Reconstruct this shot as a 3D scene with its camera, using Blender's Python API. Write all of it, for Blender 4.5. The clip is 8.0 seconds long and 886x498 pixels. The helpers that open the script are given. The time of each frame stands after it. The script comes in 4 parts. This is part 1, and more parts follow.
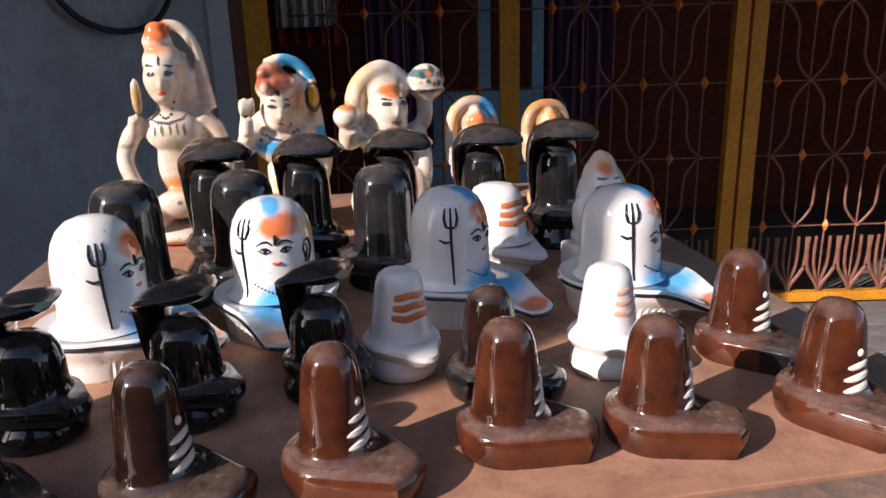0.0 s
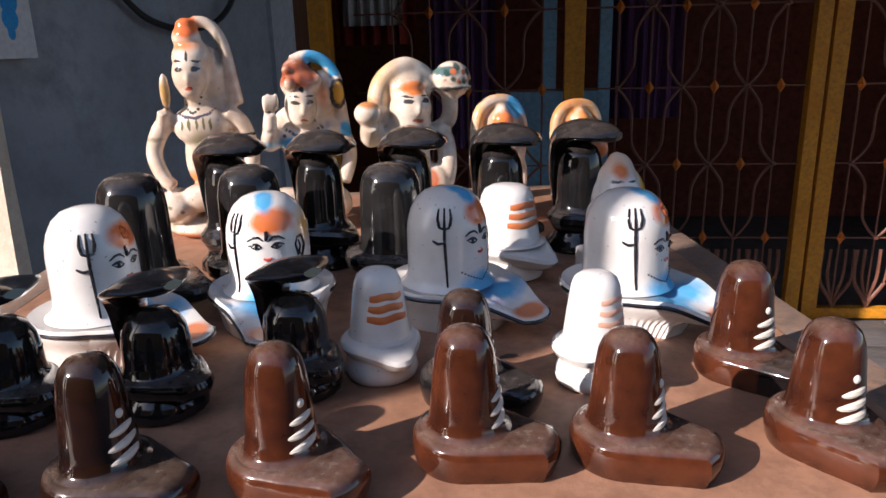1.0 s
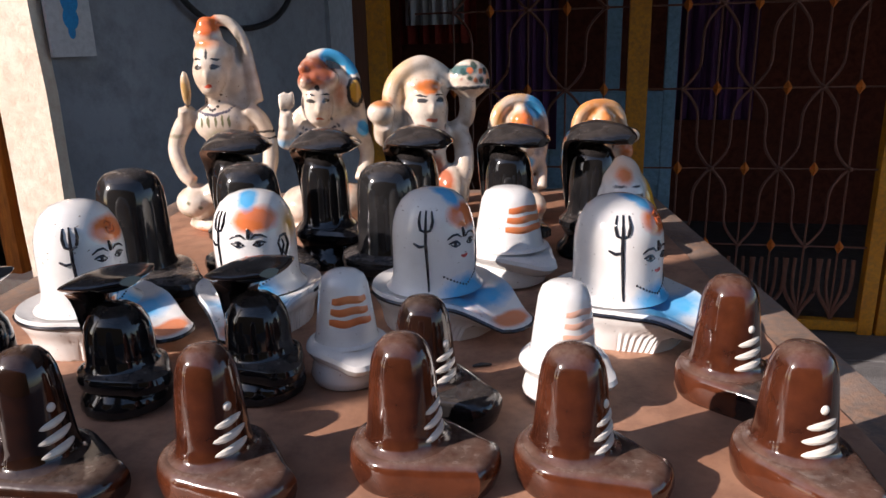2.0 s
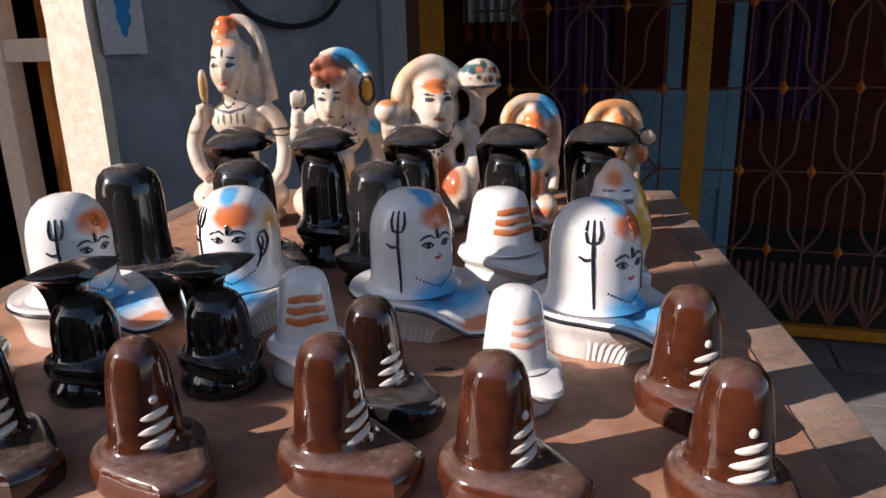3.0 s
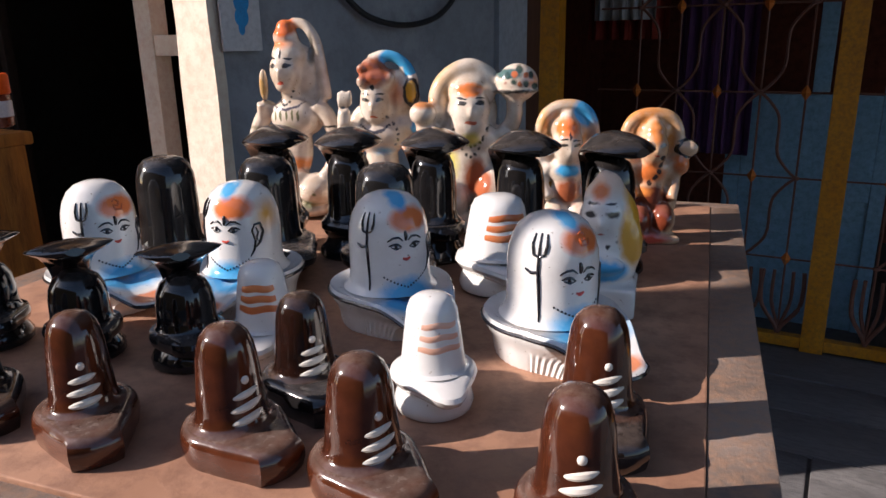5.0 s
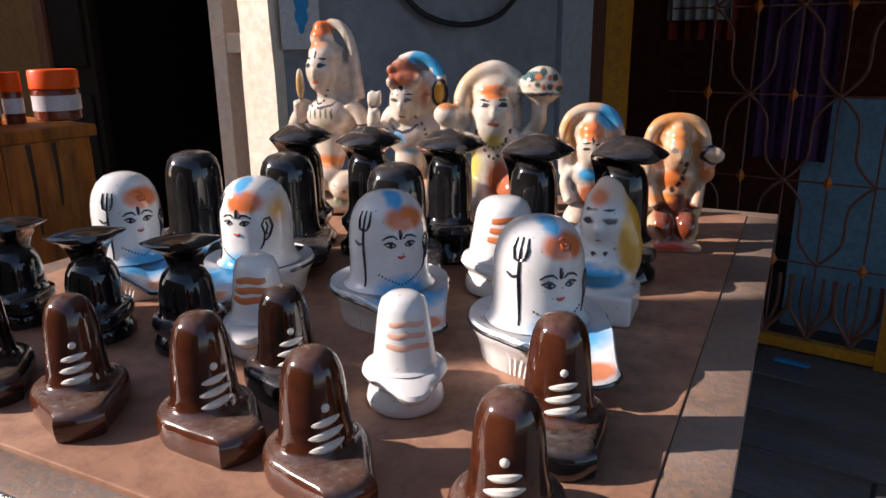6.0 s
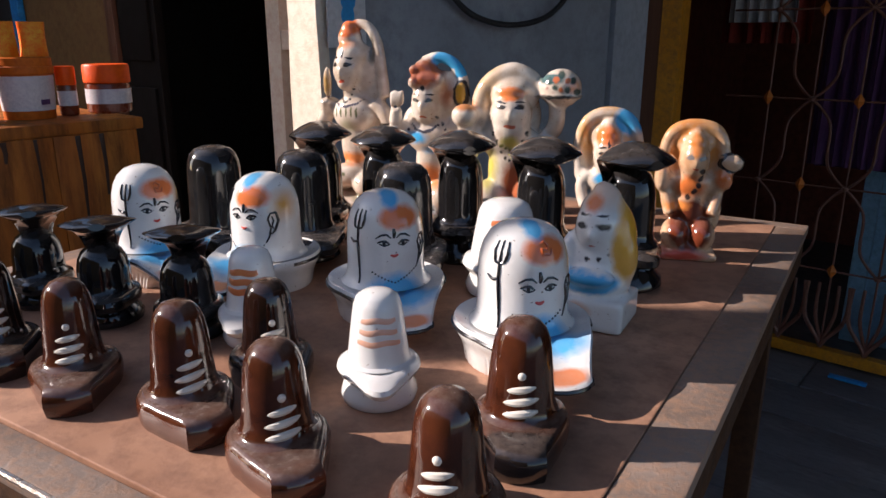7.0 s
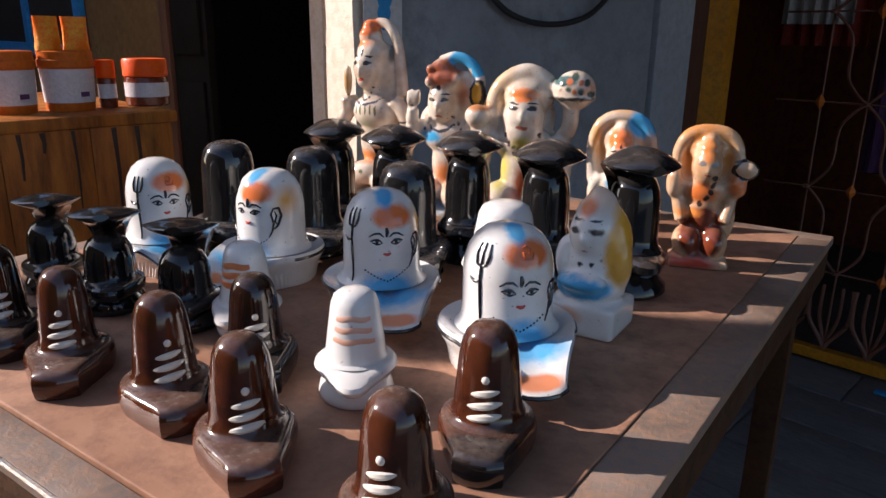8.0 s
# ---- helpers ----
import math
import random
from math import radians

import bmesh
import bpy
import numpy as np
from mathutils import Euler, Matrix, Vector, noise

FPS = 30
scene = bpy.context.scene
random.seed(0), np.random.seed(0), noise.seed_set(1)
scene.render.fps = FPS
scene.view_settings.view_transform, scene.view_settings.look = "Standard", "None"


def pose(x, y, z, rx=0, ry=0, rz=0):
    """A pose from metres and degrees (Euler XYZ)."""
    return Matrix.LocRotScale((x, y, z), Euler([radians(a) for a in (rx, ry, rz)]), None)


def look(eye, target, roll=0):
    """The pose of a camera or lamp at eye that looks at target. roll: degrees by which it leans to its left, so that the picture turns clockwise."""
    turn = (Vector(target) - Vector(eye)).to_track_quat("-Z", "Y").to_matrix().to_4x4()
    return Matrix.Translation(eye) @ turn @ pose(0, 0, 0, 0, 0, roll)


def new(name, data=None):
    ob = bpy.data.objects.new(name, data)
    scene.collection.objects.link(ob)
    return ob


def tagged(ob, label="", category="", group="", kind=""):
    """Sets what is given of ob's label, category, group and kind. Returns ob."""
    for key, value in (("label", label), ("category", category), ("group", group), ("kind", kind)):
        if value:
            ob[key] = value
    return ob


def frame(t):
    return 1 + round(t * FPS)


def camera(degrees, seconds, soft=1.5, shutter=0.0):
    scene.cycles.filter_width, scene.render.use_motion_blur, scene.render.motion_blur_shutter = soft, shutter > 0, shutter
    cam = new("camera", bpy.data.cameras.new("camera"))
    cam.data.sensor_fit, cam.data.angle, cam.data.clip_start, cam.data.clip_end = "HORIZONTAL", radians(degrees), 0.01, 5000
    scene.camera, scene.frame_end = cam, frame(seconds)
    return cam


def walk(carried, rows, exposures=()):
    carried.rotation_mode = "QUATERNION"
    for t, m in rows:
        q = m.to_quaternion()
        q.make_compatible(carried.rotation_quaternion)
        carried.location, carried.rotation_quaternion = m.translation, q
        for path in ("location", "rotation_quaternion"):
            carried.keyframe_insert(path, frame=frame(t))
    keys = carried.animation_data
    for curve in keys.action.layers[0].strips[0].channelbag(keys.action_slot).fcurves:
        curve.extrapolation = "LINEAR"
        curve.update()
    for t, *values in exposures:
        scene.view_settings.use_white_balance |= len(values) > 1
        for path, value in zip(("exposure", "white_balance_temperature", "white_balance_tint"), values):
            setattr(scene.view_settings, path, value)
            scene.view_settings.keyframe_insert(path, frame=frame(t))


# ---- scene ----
cam = camera(63.9, 8.0)
PATH = [
    (0, (0.077, 0.0468, 0.9727), (0.0742, 1.4285, 0.5659), -1.7),
    (0.5, (0.0972, 0.0526, 0.9706), (0.0288, 1.4328, 0.5659), -1.5),
    (1, (0.121, 0.0598, 0.9691), (-0.0245, 1.435, 0.5659), -1.5),
    (1.5, (0.144, 0.0684, 0.9677), (-0.072, 1.435, 0.5659), -1.5),
    (3, (0.2174, 0.0943, 0.967), (-0.1958, 1.4134, 0.5645), -1.5),
    (3.5, (0.2405, 0.1001, 0.9684), (-0.2326, 1.399, 0.5652), -1.4),
    (4, (0.2664, 0.1073, 0.9691), (-0.2765, 1.3788, 0.5659), -1.2),
    (4.5, (0.2894, 0.1152, 0.9706), (-0.319, 1.3558, 0.5666), -1.1),
    (6, (0.3542, 0.1433, 0.9749), (-0.4457, 1.2694, 0.5681), -0.6),
    (6.5, (0.3715, 0.1526, 0.9756), (-0.4752, 1.2434, 0.5681), -0.2),
    (7, (0.3881, 0.1634, 0.977), (-0.5047, 1.2175, 0.5681), 0.1),
    (7.5, (0.401, 0.1742, 0.9792), (-0.527, 1.1945, 0.5666), 0.4),
    (8, (0.4126, 0.185, 0.9792), (-0.5486, 1.1743, 0.5652), 0.8),
]
walk(cam, [(t, look(eye, target, roll)) for t, eye, target, roll in PATH],
     exposures=[(0.0, 0.19, 6180, 16.5), (3.0, 0.08, 6120, 15.5), (8.0, 0.13, 6130, 15.5)])

# ---- light ----
SUN_EL, SUN_TRAVEL = 27.0, 37.0          # degrees: height of the sun, and the way its light goes over the ground from +x
world = bpy.data.worlds.new("sky")
scene.world = world
world.use_nodes = True
wn = world.node_tree.nodes
sky = wn.new("ShaderNodeTexSky")
sky.sky_type, sky.sun_disc = "NISHITA", False
sky.sun_elevation = radians(SUN_EL)
sky.sun_rotation = radians(270 - SUN_TRAVEL)
world.node_tree.links.new(sky.outputs[0], wn["Background"].inputs[0])
wn["Background"].inputs[1].default_value = 0.155
sun = new("sun", bpy.data.lights.new("sun", "SUN"))
sun.data.energy, sun.data.angle, sun.data.color = 7.1, radians(0.5), (1.0, 0.87, 0.75)
ce, a = math.cos(radians(SUN_EL)), radians(SUN_TRAVEL)
sun.matrix_world = look((0, 0, 0), (ce * math.cos(a), ce * math.sin(a), -math.sin(radians(SUN_EL))))
sun.location = (-3, -3, 4)

# ---- plan: 1 unit of the plan is U metres; plan height 0.75 is the table top, -0.37 the ground ----
U, GROUND, TOP = 0.72, -0.37, 0.75


def P(x, y, z=GROUND):
    return Vector((x * U, y * U, (z - GROUND) * U))


# ---- materials ----
def mat(name, rough=0.5, metal=0.0, coat=0.0):
    m = bpy.data.materials.new(name)
    m.use_nodes = True
    b = m.node_tree.nodes["Principled BSDF"]
    b.inputs["Roughness"].default_value = rough
    b.inputs["Metallic"].default_value = metal
    b.inputs["Coat Weight"].default_value = coat
    b.inputs["Coat Roughness"].default_value = 0.05
    return m, m.node_tree.nodes, m.node_tree.links, b


def node(ns, kind, **values):
    n = ns.new(kind)
    for k, v in values.items():
        n.inputs[k.replace("_", " ")].default_value = v
    return n


def coords(ns, ls, scale):
    tc = ns.new("ShaderNodeTexCoord")
    mp = node(ns, "ShaderNodeMapping", Scale=scale)
    ls.new(tc.outputs["Object"], mp.inputs["Vector"])
    return mp.outputs["Vector"]


def mix(ns, ls, fac, c1, c2, how="MIX"):
    n = ns.new("ShaderNodeMix")
    n.data_type, n.blend_type = "RGBA", how
    for i, v in ((0, fac), (6, c1), (7, c2)):
        if isinstance(v, (int, float)):
            n.inputs[i].default_value = v
        elif isinstance(v, tuple):
            n.inputs[i].default_value = (*v, 1)
        else:
            ls.new(v, n.inputs[i])
    return n.outputs[2]


def noise_fac(ns, ls, vec, scale, detail=4.0, lo=0.4, hi=0.6, rough=0.55):
    n = node(ns, "ShaderNodeTexNoise", Scale=scale, Detail=detail, Roughness=rough)
    ls.new(vec, n.inputs["Vector"])
    r = node(ns, "ShaderNodeMapRange", From_Min=lo, From_Max=hi)
    ls.new(n.outputs["Fac"], r.inputs["Value"])
    return r.outputs["Result"]


def bump(ns, ls, b, height, strength, distance=0.001):
    n = node(ns, "ShaderNodeBump", Strength=strength, Distance=distance)
    ls.new(height, n.inputs["Height"])
    ls.new(n.outputs["Normal"], b.inputs["Normal"])


def rough_surface(name, c1, c2, c3, scale, rough=0.7, strength=0.3, stretch=(1, 1, 1), metal=0.0, fine=9.0):
    """A worn surface: two tones by a broad noise, a third by a fine one, relief by the fine one."""
    m, ns, ls, b = mat(name, rough, metal)
    v = coords(ns, ls, stretch)
    broad = noise_fac(ns, ls, v, scale, 6, 0.38, 0.62)
    fine_f = noise_fac(ns, ls, v, scale * fine, 8, 0.42, 0.72, 0.7)
    col = mix(ns, ls, fine_f, mix(ns, ls, broad, c1, c2), c3)
    ls.new(col, b.inputs["Base Color"])
    rr = node(ns, "ShaderNodeMapRange", To_Min=max(0.05, rough - 0.12), To_Max=min(1, rough + 0.15))
    ls.new(broad, rr.inputs["Value"])
    ls.new(rr.outputs["Result"], b.inputs["Roughness"])
    bump(ns, ls, b, fine_f, strength, 0.002)
    return m


def glaze(name, c1, c2, dust, dust_amount, rough=0.12, speck=None, patches=()):
    """Fired glaze: tone varied by noise, dust settled on upward faces, sprayed or brushed paint patches.
    patches: (centre, radii, colour, softness, ring) in plan units of the thing; ring > 0 paints only a line of that width."""
    m, ns, ls, b = mat(name, rough, 0.0, 0.35)
    v = coords(ns, ls, (1, 1, 1))
    broad = noise_fac(ns, ls, v, 55, 5, 0.35, 0.65)
    col = mix(ns, ls, broad, c1, c2)
    if speck:
        col = mix(ns, ls, noise_fac(ns, ls, v, 420, 2, 0.70, 0.74), col, speck)
    warp = node(ns, "ShaderNodeTexNoise", Scale=160.0, Detail=3.0)
    ls.new(v, warp.inputs["Vector"])
    w1 = ns.new("ShaderNodeVectorMath")
    w1.operation = "MULTIPLY_ADD"
    ls.new(warp.outputs["Color"], w1.inputs[0])
    w1.inputs[1].default_value = (0.0045, 0.0045, 0.0045)
    ls.new(v, w1.inputs[2])
    for centre, radii, colour, soft, ring in patches:
        mp = ns.new("ShaderNodeMapping")
        mp.vector_type = "TEXTURE"
        mp.inputs["Location"].default_value = [c * U + 0.00225 for c in centre]
        mp.inputs["Scale"].default_value = [r * U for r in radii]
        ls.new(w1.outputs[0], mp.inputs["Vector"])
        ln = ns.new("ShaderNodeVectorMath")
        ln.operation = "LENGTH"
        ls.new(mp.outputs["Vector"], ln.inputs[0])
        value = ln.outputs["Value"]
        if ring:
            d = ns.new("ShaderNodeMath")
            d.operation = "SUBTRACT"
            ls.new(value, d.inputs[0])
            d.inputs[1].default_value = 1.0
            d2 = ns.new("ShaderNodeMath")
            d2.operation = "ABSOLUTE"
            ls.new(d.outputs[0], d2.inputs[0])
            value = d2.outputs[0]
            rg = node(ns, "ShaderNodeMapRange", From_Min=ring * 0.7, From_Max=ring, To_Min=1.0, To_Max=0.0)
        else:
            rg = node(ns, "ShaderNodeMapRange", From_Min=1.0 - soft, From_Max=1.0, To_Min=0.95, To_Max=0.0)
        ls.new(value, rg.inputs["Value"])
        col = mix(ns, ls, rg.outputs["Result"], col, colour)
    ls.new(col, b.inputs["Base Color"])
    if dust_amount:
        g = ns.new("ShaderNodeNewGeometry")
        sp = ns.new("ShaderNodeSeparateXYZ")
        ls.new(g.outputs["Normal"], sp.inputs[0])
        up = node(ns, "ShaderNodeMapRange", From_Min=0.42, From_Max=0.98, To_Max=dust_amount)
        ls.new(sp.outputs["Z"], up.inputs["Value"])
        dn = noise_fac(ns, ls, v, 130, 6, 0.25, 0.7, 0.7)
        mu = ns.new("ShaderNodeMath")
        mu.operation = "MULTIPLY"
        ls.new(up.outputs["Result"], mu.inputs[0])
        ls.new(dn, mu.inputs[1])
        ls.new(mix(ns, ls, mu.outputs[0], col, dust), b.inputs["Base Color"])
        rr = node(ns, "ShaderNodeMapRange", To_Min=rough, To_Max=0.5)
        ls.new(mu.outputs[0], rr.inputs["Value"])
        ls.new(rr.outputs["Result"], b.inputs["Roughness"])
    bump(ns, ls, b, noise_fac(ns, ls, v, 90, 3, 0.2, 0.8), 0.12, 0.0008)
    return m


ORANGE, SKYBLUE, INK, GOLD = (0.78, 0.18, 0.03), (0.04, 0.38, 0.72), (0.012, 0.012, 0.016), (0.75, 0.36, 0.05)
WHITE1, WHITE2 = (0.75, 0.73, 0.70), (0.83, 0.82, 0.79)
CREAM1, CREAM2 = (0.57, 0.45, 0.34), (0.79, 0.70, 0.59)

m_brown = glaze("brown_glaze", (0.032, 0.0095, 0.005), (0.086, 0.024, 0.010), (0.25, 0.185, 0.15), 0.62, 0.08)
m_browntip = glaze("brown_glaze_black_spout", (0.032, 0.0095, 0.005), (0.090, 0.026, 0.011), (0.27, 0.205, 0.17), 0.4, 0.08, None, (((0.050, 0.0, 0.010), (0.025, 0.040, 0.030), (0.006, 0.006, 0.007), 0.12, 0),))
m_dark = glaze("dark_brown_glaze", (0.008, 0.0045, 0.004), (0.028, 0.010, 0.006), (0.20, 0.15, 0.12), 0.55, 0.08)
m_black = glaze("black_glaze", (0.006, 0.006, 0.007), (0.014, 0.013, 0.013), (0.13, 0.11, 0.10), 0.55, 0.07)
m_blackdome = glaze("sooty_black_glaze", (0.008, 0.008, 0.009), (0.020, 0.019, 0.019), (0.15, 0.13, 0.12), 0.7, 0.1)
m_enamel = glaze("white_enamel", (0.72, 0.66, 0.56), (0.82, 0.78, 0.70), (0.5, 0.42, 0.35), 0.4, 0.25)
m_ink = glaze("black_paint", INK, (0.02, 0.02, 0.025), INK, 0, 0.2)
m_orange = glaze("orange_paint", (0.62, 0.13, 0.03), (0.72, 0.26, 0.10), ORANGE, 0, 0.3)
m_paleorange = glaze("thin_orange_paint", (0.75, 0.36, 0.22), (0.80, 0.50, 0.38), ORANGE, 0, 0.3)
m_rust = glaze("rust_orange_paint", (0.50, 0.09, 0.02), (0.58, 0.13, 0.03), ORANGE, 0, 0.3)
m_red = glaze("red_paint", (0.55, 0.03, 0.02), (0.6, 0.06, 0.03), ORANGE, 0, 0.3)
m_white = glaze("white_glaze", WHITE1, WHITE2, (0.6, 0.55, 0.5), 0.2, 0.12, (0.35, 0.28, 0.22))
BLUETOP = (((0.016, 0.000, 0.110), (0.022, 0.0095, 0.014), SKYBLUE, 0.45, 0),)
BROWNSIDE = (((0.016, 0.031, 0.074), (0.016, 0.010, 0.014), (0.16, 0.07, 0.02), 0.5, 0),)


def painted_white(name, extra):
    return glaze(name, WHITE1, WHITE2, (0.6, 0.55, 0.5), 0.15, 0.1, (0.3, 0.25, 0.2), (
        ((0.012, 0.030, 0.086), (0.022, 0.014, 0.020), GOLD, 0.9, 0),
        ((0.027, 0.006, 0.094), (0.020, 0.021, 0.0125), ORANGE, 0.35, 0), *extra,
        ((0.048, 0.000, 0.036), (0.026, 0.042, 0.017), SKYBLUE, 0.4, 0),
        ((0.081, 0.000, 0.024), (0.012, 0.022, 0.020), (0.80, 0.24, 0.08), 0.35, 0)))


m_facewhite = painted_white("painted_white_glaze", BLUETOP)
m_faceplain = painted_white("painted_white_glaze_orange", BROWNSIDE)

m_table = rough_surface("worn_brown_board", (0.31, 0.155, 0.092), (0.44, 0.24, 0.148), (0.22, 0.110, 0.070), 7, 0.55, 0.15)
m_rail = rough_surface("grimy_grey_rail", (0.17, 0.128, 0.105), (0.26, 0.20, 0.165), (0.36, 0.21, 0.13), 16, 0.42, 0.25)
m_edge = rough_surface("bare_steel_edge", (0.55, 0.53, 0.50), (0.4, 0.36, 0.33), (0.3, 0.2, 0.14), 40, 0.3, 0.2, metal=0.9)
m_leg = rough_surface("brown_painted_leg", (0.045, 0.020, 0.009), (0.080, 0.036, 0.014), (0.022, 0.010, 0.006), 14, 0.6, 0.3)
m_ground = rough_surface("grey_stone_ground", (0.085, 0.082, 0.080), (0.13, 0.125, 0.12), (0.17, 0.16, 0.15), 2.2, 0.8, 0.5)
m_slab = rough_surface("grey_paving_slab", (0.135, 0.13, 0.13), (0.20, 0.192, 0.19), (0.10, 0.096, 0.095), 3.5, 0.7, 0.5, (1, 4, 1))
m_wall = rough_surface("stained_bluegrey_plaster", (0.27, 0.29, 0.32), (0.36, 0.38, 0.41), (0.19, 0.20, 0.22), 3.5, 0.85, 0.4, fine=4)
m_pil2 = rough_surface("pale_bluegrey_plaster", (0.40, 0.44, 0.49), (0.46, 0.50, 0.55), (0.33, 0.36, 0.40), 5, 0.85, 0.3)
m_pillar = rough_surface("cream_lime_plaster", (0.80, 0.69, 0.55), (0.84, 0.75, 0.63), (0.70, 0.53, 0.40), 6, 0.85, 0.5)
m_tan = rough_surface("tan_plaster", (0.26, 0.138, 0.048), (0.31, 0.175, 0.066), (0.20, 0.105, 0.04), 4, 0.85, 0.3)
# near-black base puts the darkness of the unlit rooms into the colour
m_black_in = rough_surface("shade_black_interior", (0.03, 0.028, 0.026), (0.05, 0.045, 0.04), (0.03, 0.025, 0.02), 3, 0.9, 0.2)
# near-black leaf colour carries the doorway's darkness
m_leaf = rough_surface("shade_black_door_leaf", (0.010, 0.007, 0.005), (0.016, 0.011, 0.008), (0.007, 0.005, 0.004), 6, 0.75, 0.2)
m_drip = rough_surface("dark_drip_stain", (0.035, 0.013, 0.006), (0.06, 0.022, 0.009), (0.02, 0.008, 0.004), 30, 0.55, 0.2)
m_shop = rough_surface("dim_red_distemper", (0.20, 0.055, 0.03), (0.26, 0.08, 0.05), (0.12, 0.03, 0.02), 3, 0.9, 0.2)
m_wood = rough_surface("drip_stained_wood", (0.44, 0.13, 0.018), (0.60, 0.23, 0.040), (0.065, 0.022, 0.009), 13, 0.6, 0.4, (1, 1, 0.16), fine=2.5)
m_jamb = rough_surface("red_brown_wood", (0.16, 0.06, 0.025), (0.22, 0.09, 0.04), (0.11, 0.04, 0.02), 9, 0.5, 0.3, (1, 1, 0.1))
m_yellow = rough_surface("chipped_yellow_paint", (0.62, 0.25, 0.012), (0.70, 0.31, 0.015), (0.36, 0.15, 0.03), 9, 0.4, 0.25)
m_rod = rough_surface("dull_red_brown_rod", (0.19, 0.075, 0.048), (0.26, 0.115, 0.075), (0.10, 0.04, 0.028), 30, 0.45, 0.2)
m_stud = rough_surface("orange_painted_stud", (0.72, 0.17, 0.015), (0.78, 0.24, 0.03), (0.45, 0.12, 0.02), 60, 0.4, 0.2)
m_cable = rough_surface("black_rubber", (0.012, 0.012, 0.013), (0.02, 0.02, 0.022), (0.03, 0.03, 0.03), 30, 0.45, 0.2)
m_paper = rough_surface("white_paper", (0.60, 0.60, 0.60), (0.68, 0.68, 0.68), (0.5, 0.5, 0.5), 12, 0.8, 0.1)
m_bluemark = rough_surface("blue_print", (0.02, 0.30, 0.65), (0.03, 0.36, 0.72), (0.02, 0.2, 0.5), 40, 0.6, 0.1)
m_bluepaint = rough_surface("pale_blue_paint", (0.24, 0.46, 0.62), (0.30, 0.54, 0.70), (0.15, 0.30, 0.42), 6, 0.5, 0.2)
m_bluewin = rough_surface("bright_blue_paint", (0.02, 0.30, 0.72), (0.03, 0.36, 0.78), (0.02, 0.18, 0.45), 6, 0.5, 0.2)
m_purple = rough_surface("dark_purple_cloth", (0.13, 0.05, 0.15), (0.19, 0.08, 0.21), (0.07, 0.03, 0.09), 10, 0.9, 0.4, (1, 1, 0.15))
m_redcloth = rough_surface("dark_red_cloth", (0.30, 0.03, 0.02), (0.38, 0.06, 0.03), (0.2, 0.02, 0.02), 12, 0.85, 0.3)
m_lid = rough_surface("orange_plastic_lid", (0.90, 0.095, 0.004), (0.92, 0.13, 0.006), (0.8, 0.08, 0.006), 20, 0.5, 0.1)
m_tub = rough_surface("brown_orange_plastic_tub", (0.56, 0.125, 0.012), (0.64, 0.16, 0.016), (0.42, 0.09, 0.012), 15, 0.5, 0.1)
m_label = rough_surface("pale_printed_label", (0.62, 0.58, 0.60), (0.70, 0.66, 0.66), (0.5, 0.46, 0.5), 30, 0.5, 0.05)
m_jar = rough_surface("dark_red_glassy_jar", (0.16, 0.035, 0.015), (0.22, 0.05, 0.02), (0.1, 0.02, 0.01), 30, 0.2, 0.05)
m_pouch = rough_surface("orange_foil_pouch", (0.90, 0.20, 0.006), (0.92, 0.50, 0.06), (0.85, 0.12, 0.008), 26, 0.4, 0.3)
m_awning = rough_surface("grey_tin_sheet", (0.25, 0.24, 0.23), (0.32, 0.31, 0.30), (0.2, 0.17, 0.15), 5, 0.6, 0.2)
for m in (m_leaf, m_leg, m_tan, m_wood, m_lid, m_tub, m_pouch, m_black_in):
    for n in m.node_tree.nodes:
        if n.type == "BSDF_PRINCIPLED":
            n.inputs["Specular IOR Level"].default_value = 0.2


# ---- mesh helpers ----
def part(name, bm, material, parent=None, label="", smooth=True, at=None, turn=0.0):
    """Links a bmesh, drawn in plan units, as one mesh object under a thing."""
    bmesh.ops.recalc_face_normals(bm, faces=bm.faces)
    bm.transform(Matrix.Scale(U, 4))
    me = bpy.data.meshes.new(name)
    bm.to_mesh(me)
    bm.free()
    if smooth:
        for p in me.polygons:
            p.use_smooth = True
        me.set_sharp_from_angle(angle=radians(38))
    me.materials.append(material)
    ob = new(name, me)
    if parent:
        ob.parent = parent
    if at is not None:
        ob.matrix_basis = Matrix.Translation(at) @ Matrix.Rotation(radians(turn), 4, "Z")
    if label:
        tagged(ob, label)
    return ob


def again(ob, at, turn=0.0):
    """Another object on the same mesh, under the same thing."""
    o = ob.copy()
    scene.collection.objects.link(o)
    o.matrix_basis = Matrix.Translation(at) @ Matrix.Rotation(radians(turn), 4, "Z")
    return o


def thing(name, at, turn, label, category, group="", kind=""):
    e = new(name)
    e.empty_display_size = 0.02
    e.matrix_basis = Matrix.Translation(at) @ Matrix.Rotation(radians(turn), 4, "Z")
    return tagged(e, label, category, group, kind)


def loft(rings, bm=None, cap=True):
    bm = bm or bmesh.new()
    vs = [[bm.verts.new(p) for p in r] for r in rings]
    n = len(vs[0])
    for a, b in zip(vs, vs[1:]):
        for i in range(n):
            bm.faces.new((a[i], a[(i + 1) % n], b[(i + 1) % n], b[i]))
    if cap:
        for r in (vs[0], vs[-1]):
            c = bm.verts.new(sum((v.co for v in r), Vector()) / n)
            for i in range(n):
                bm.faces.new((r[i], r[(i + 1) % n], c))
    return bm


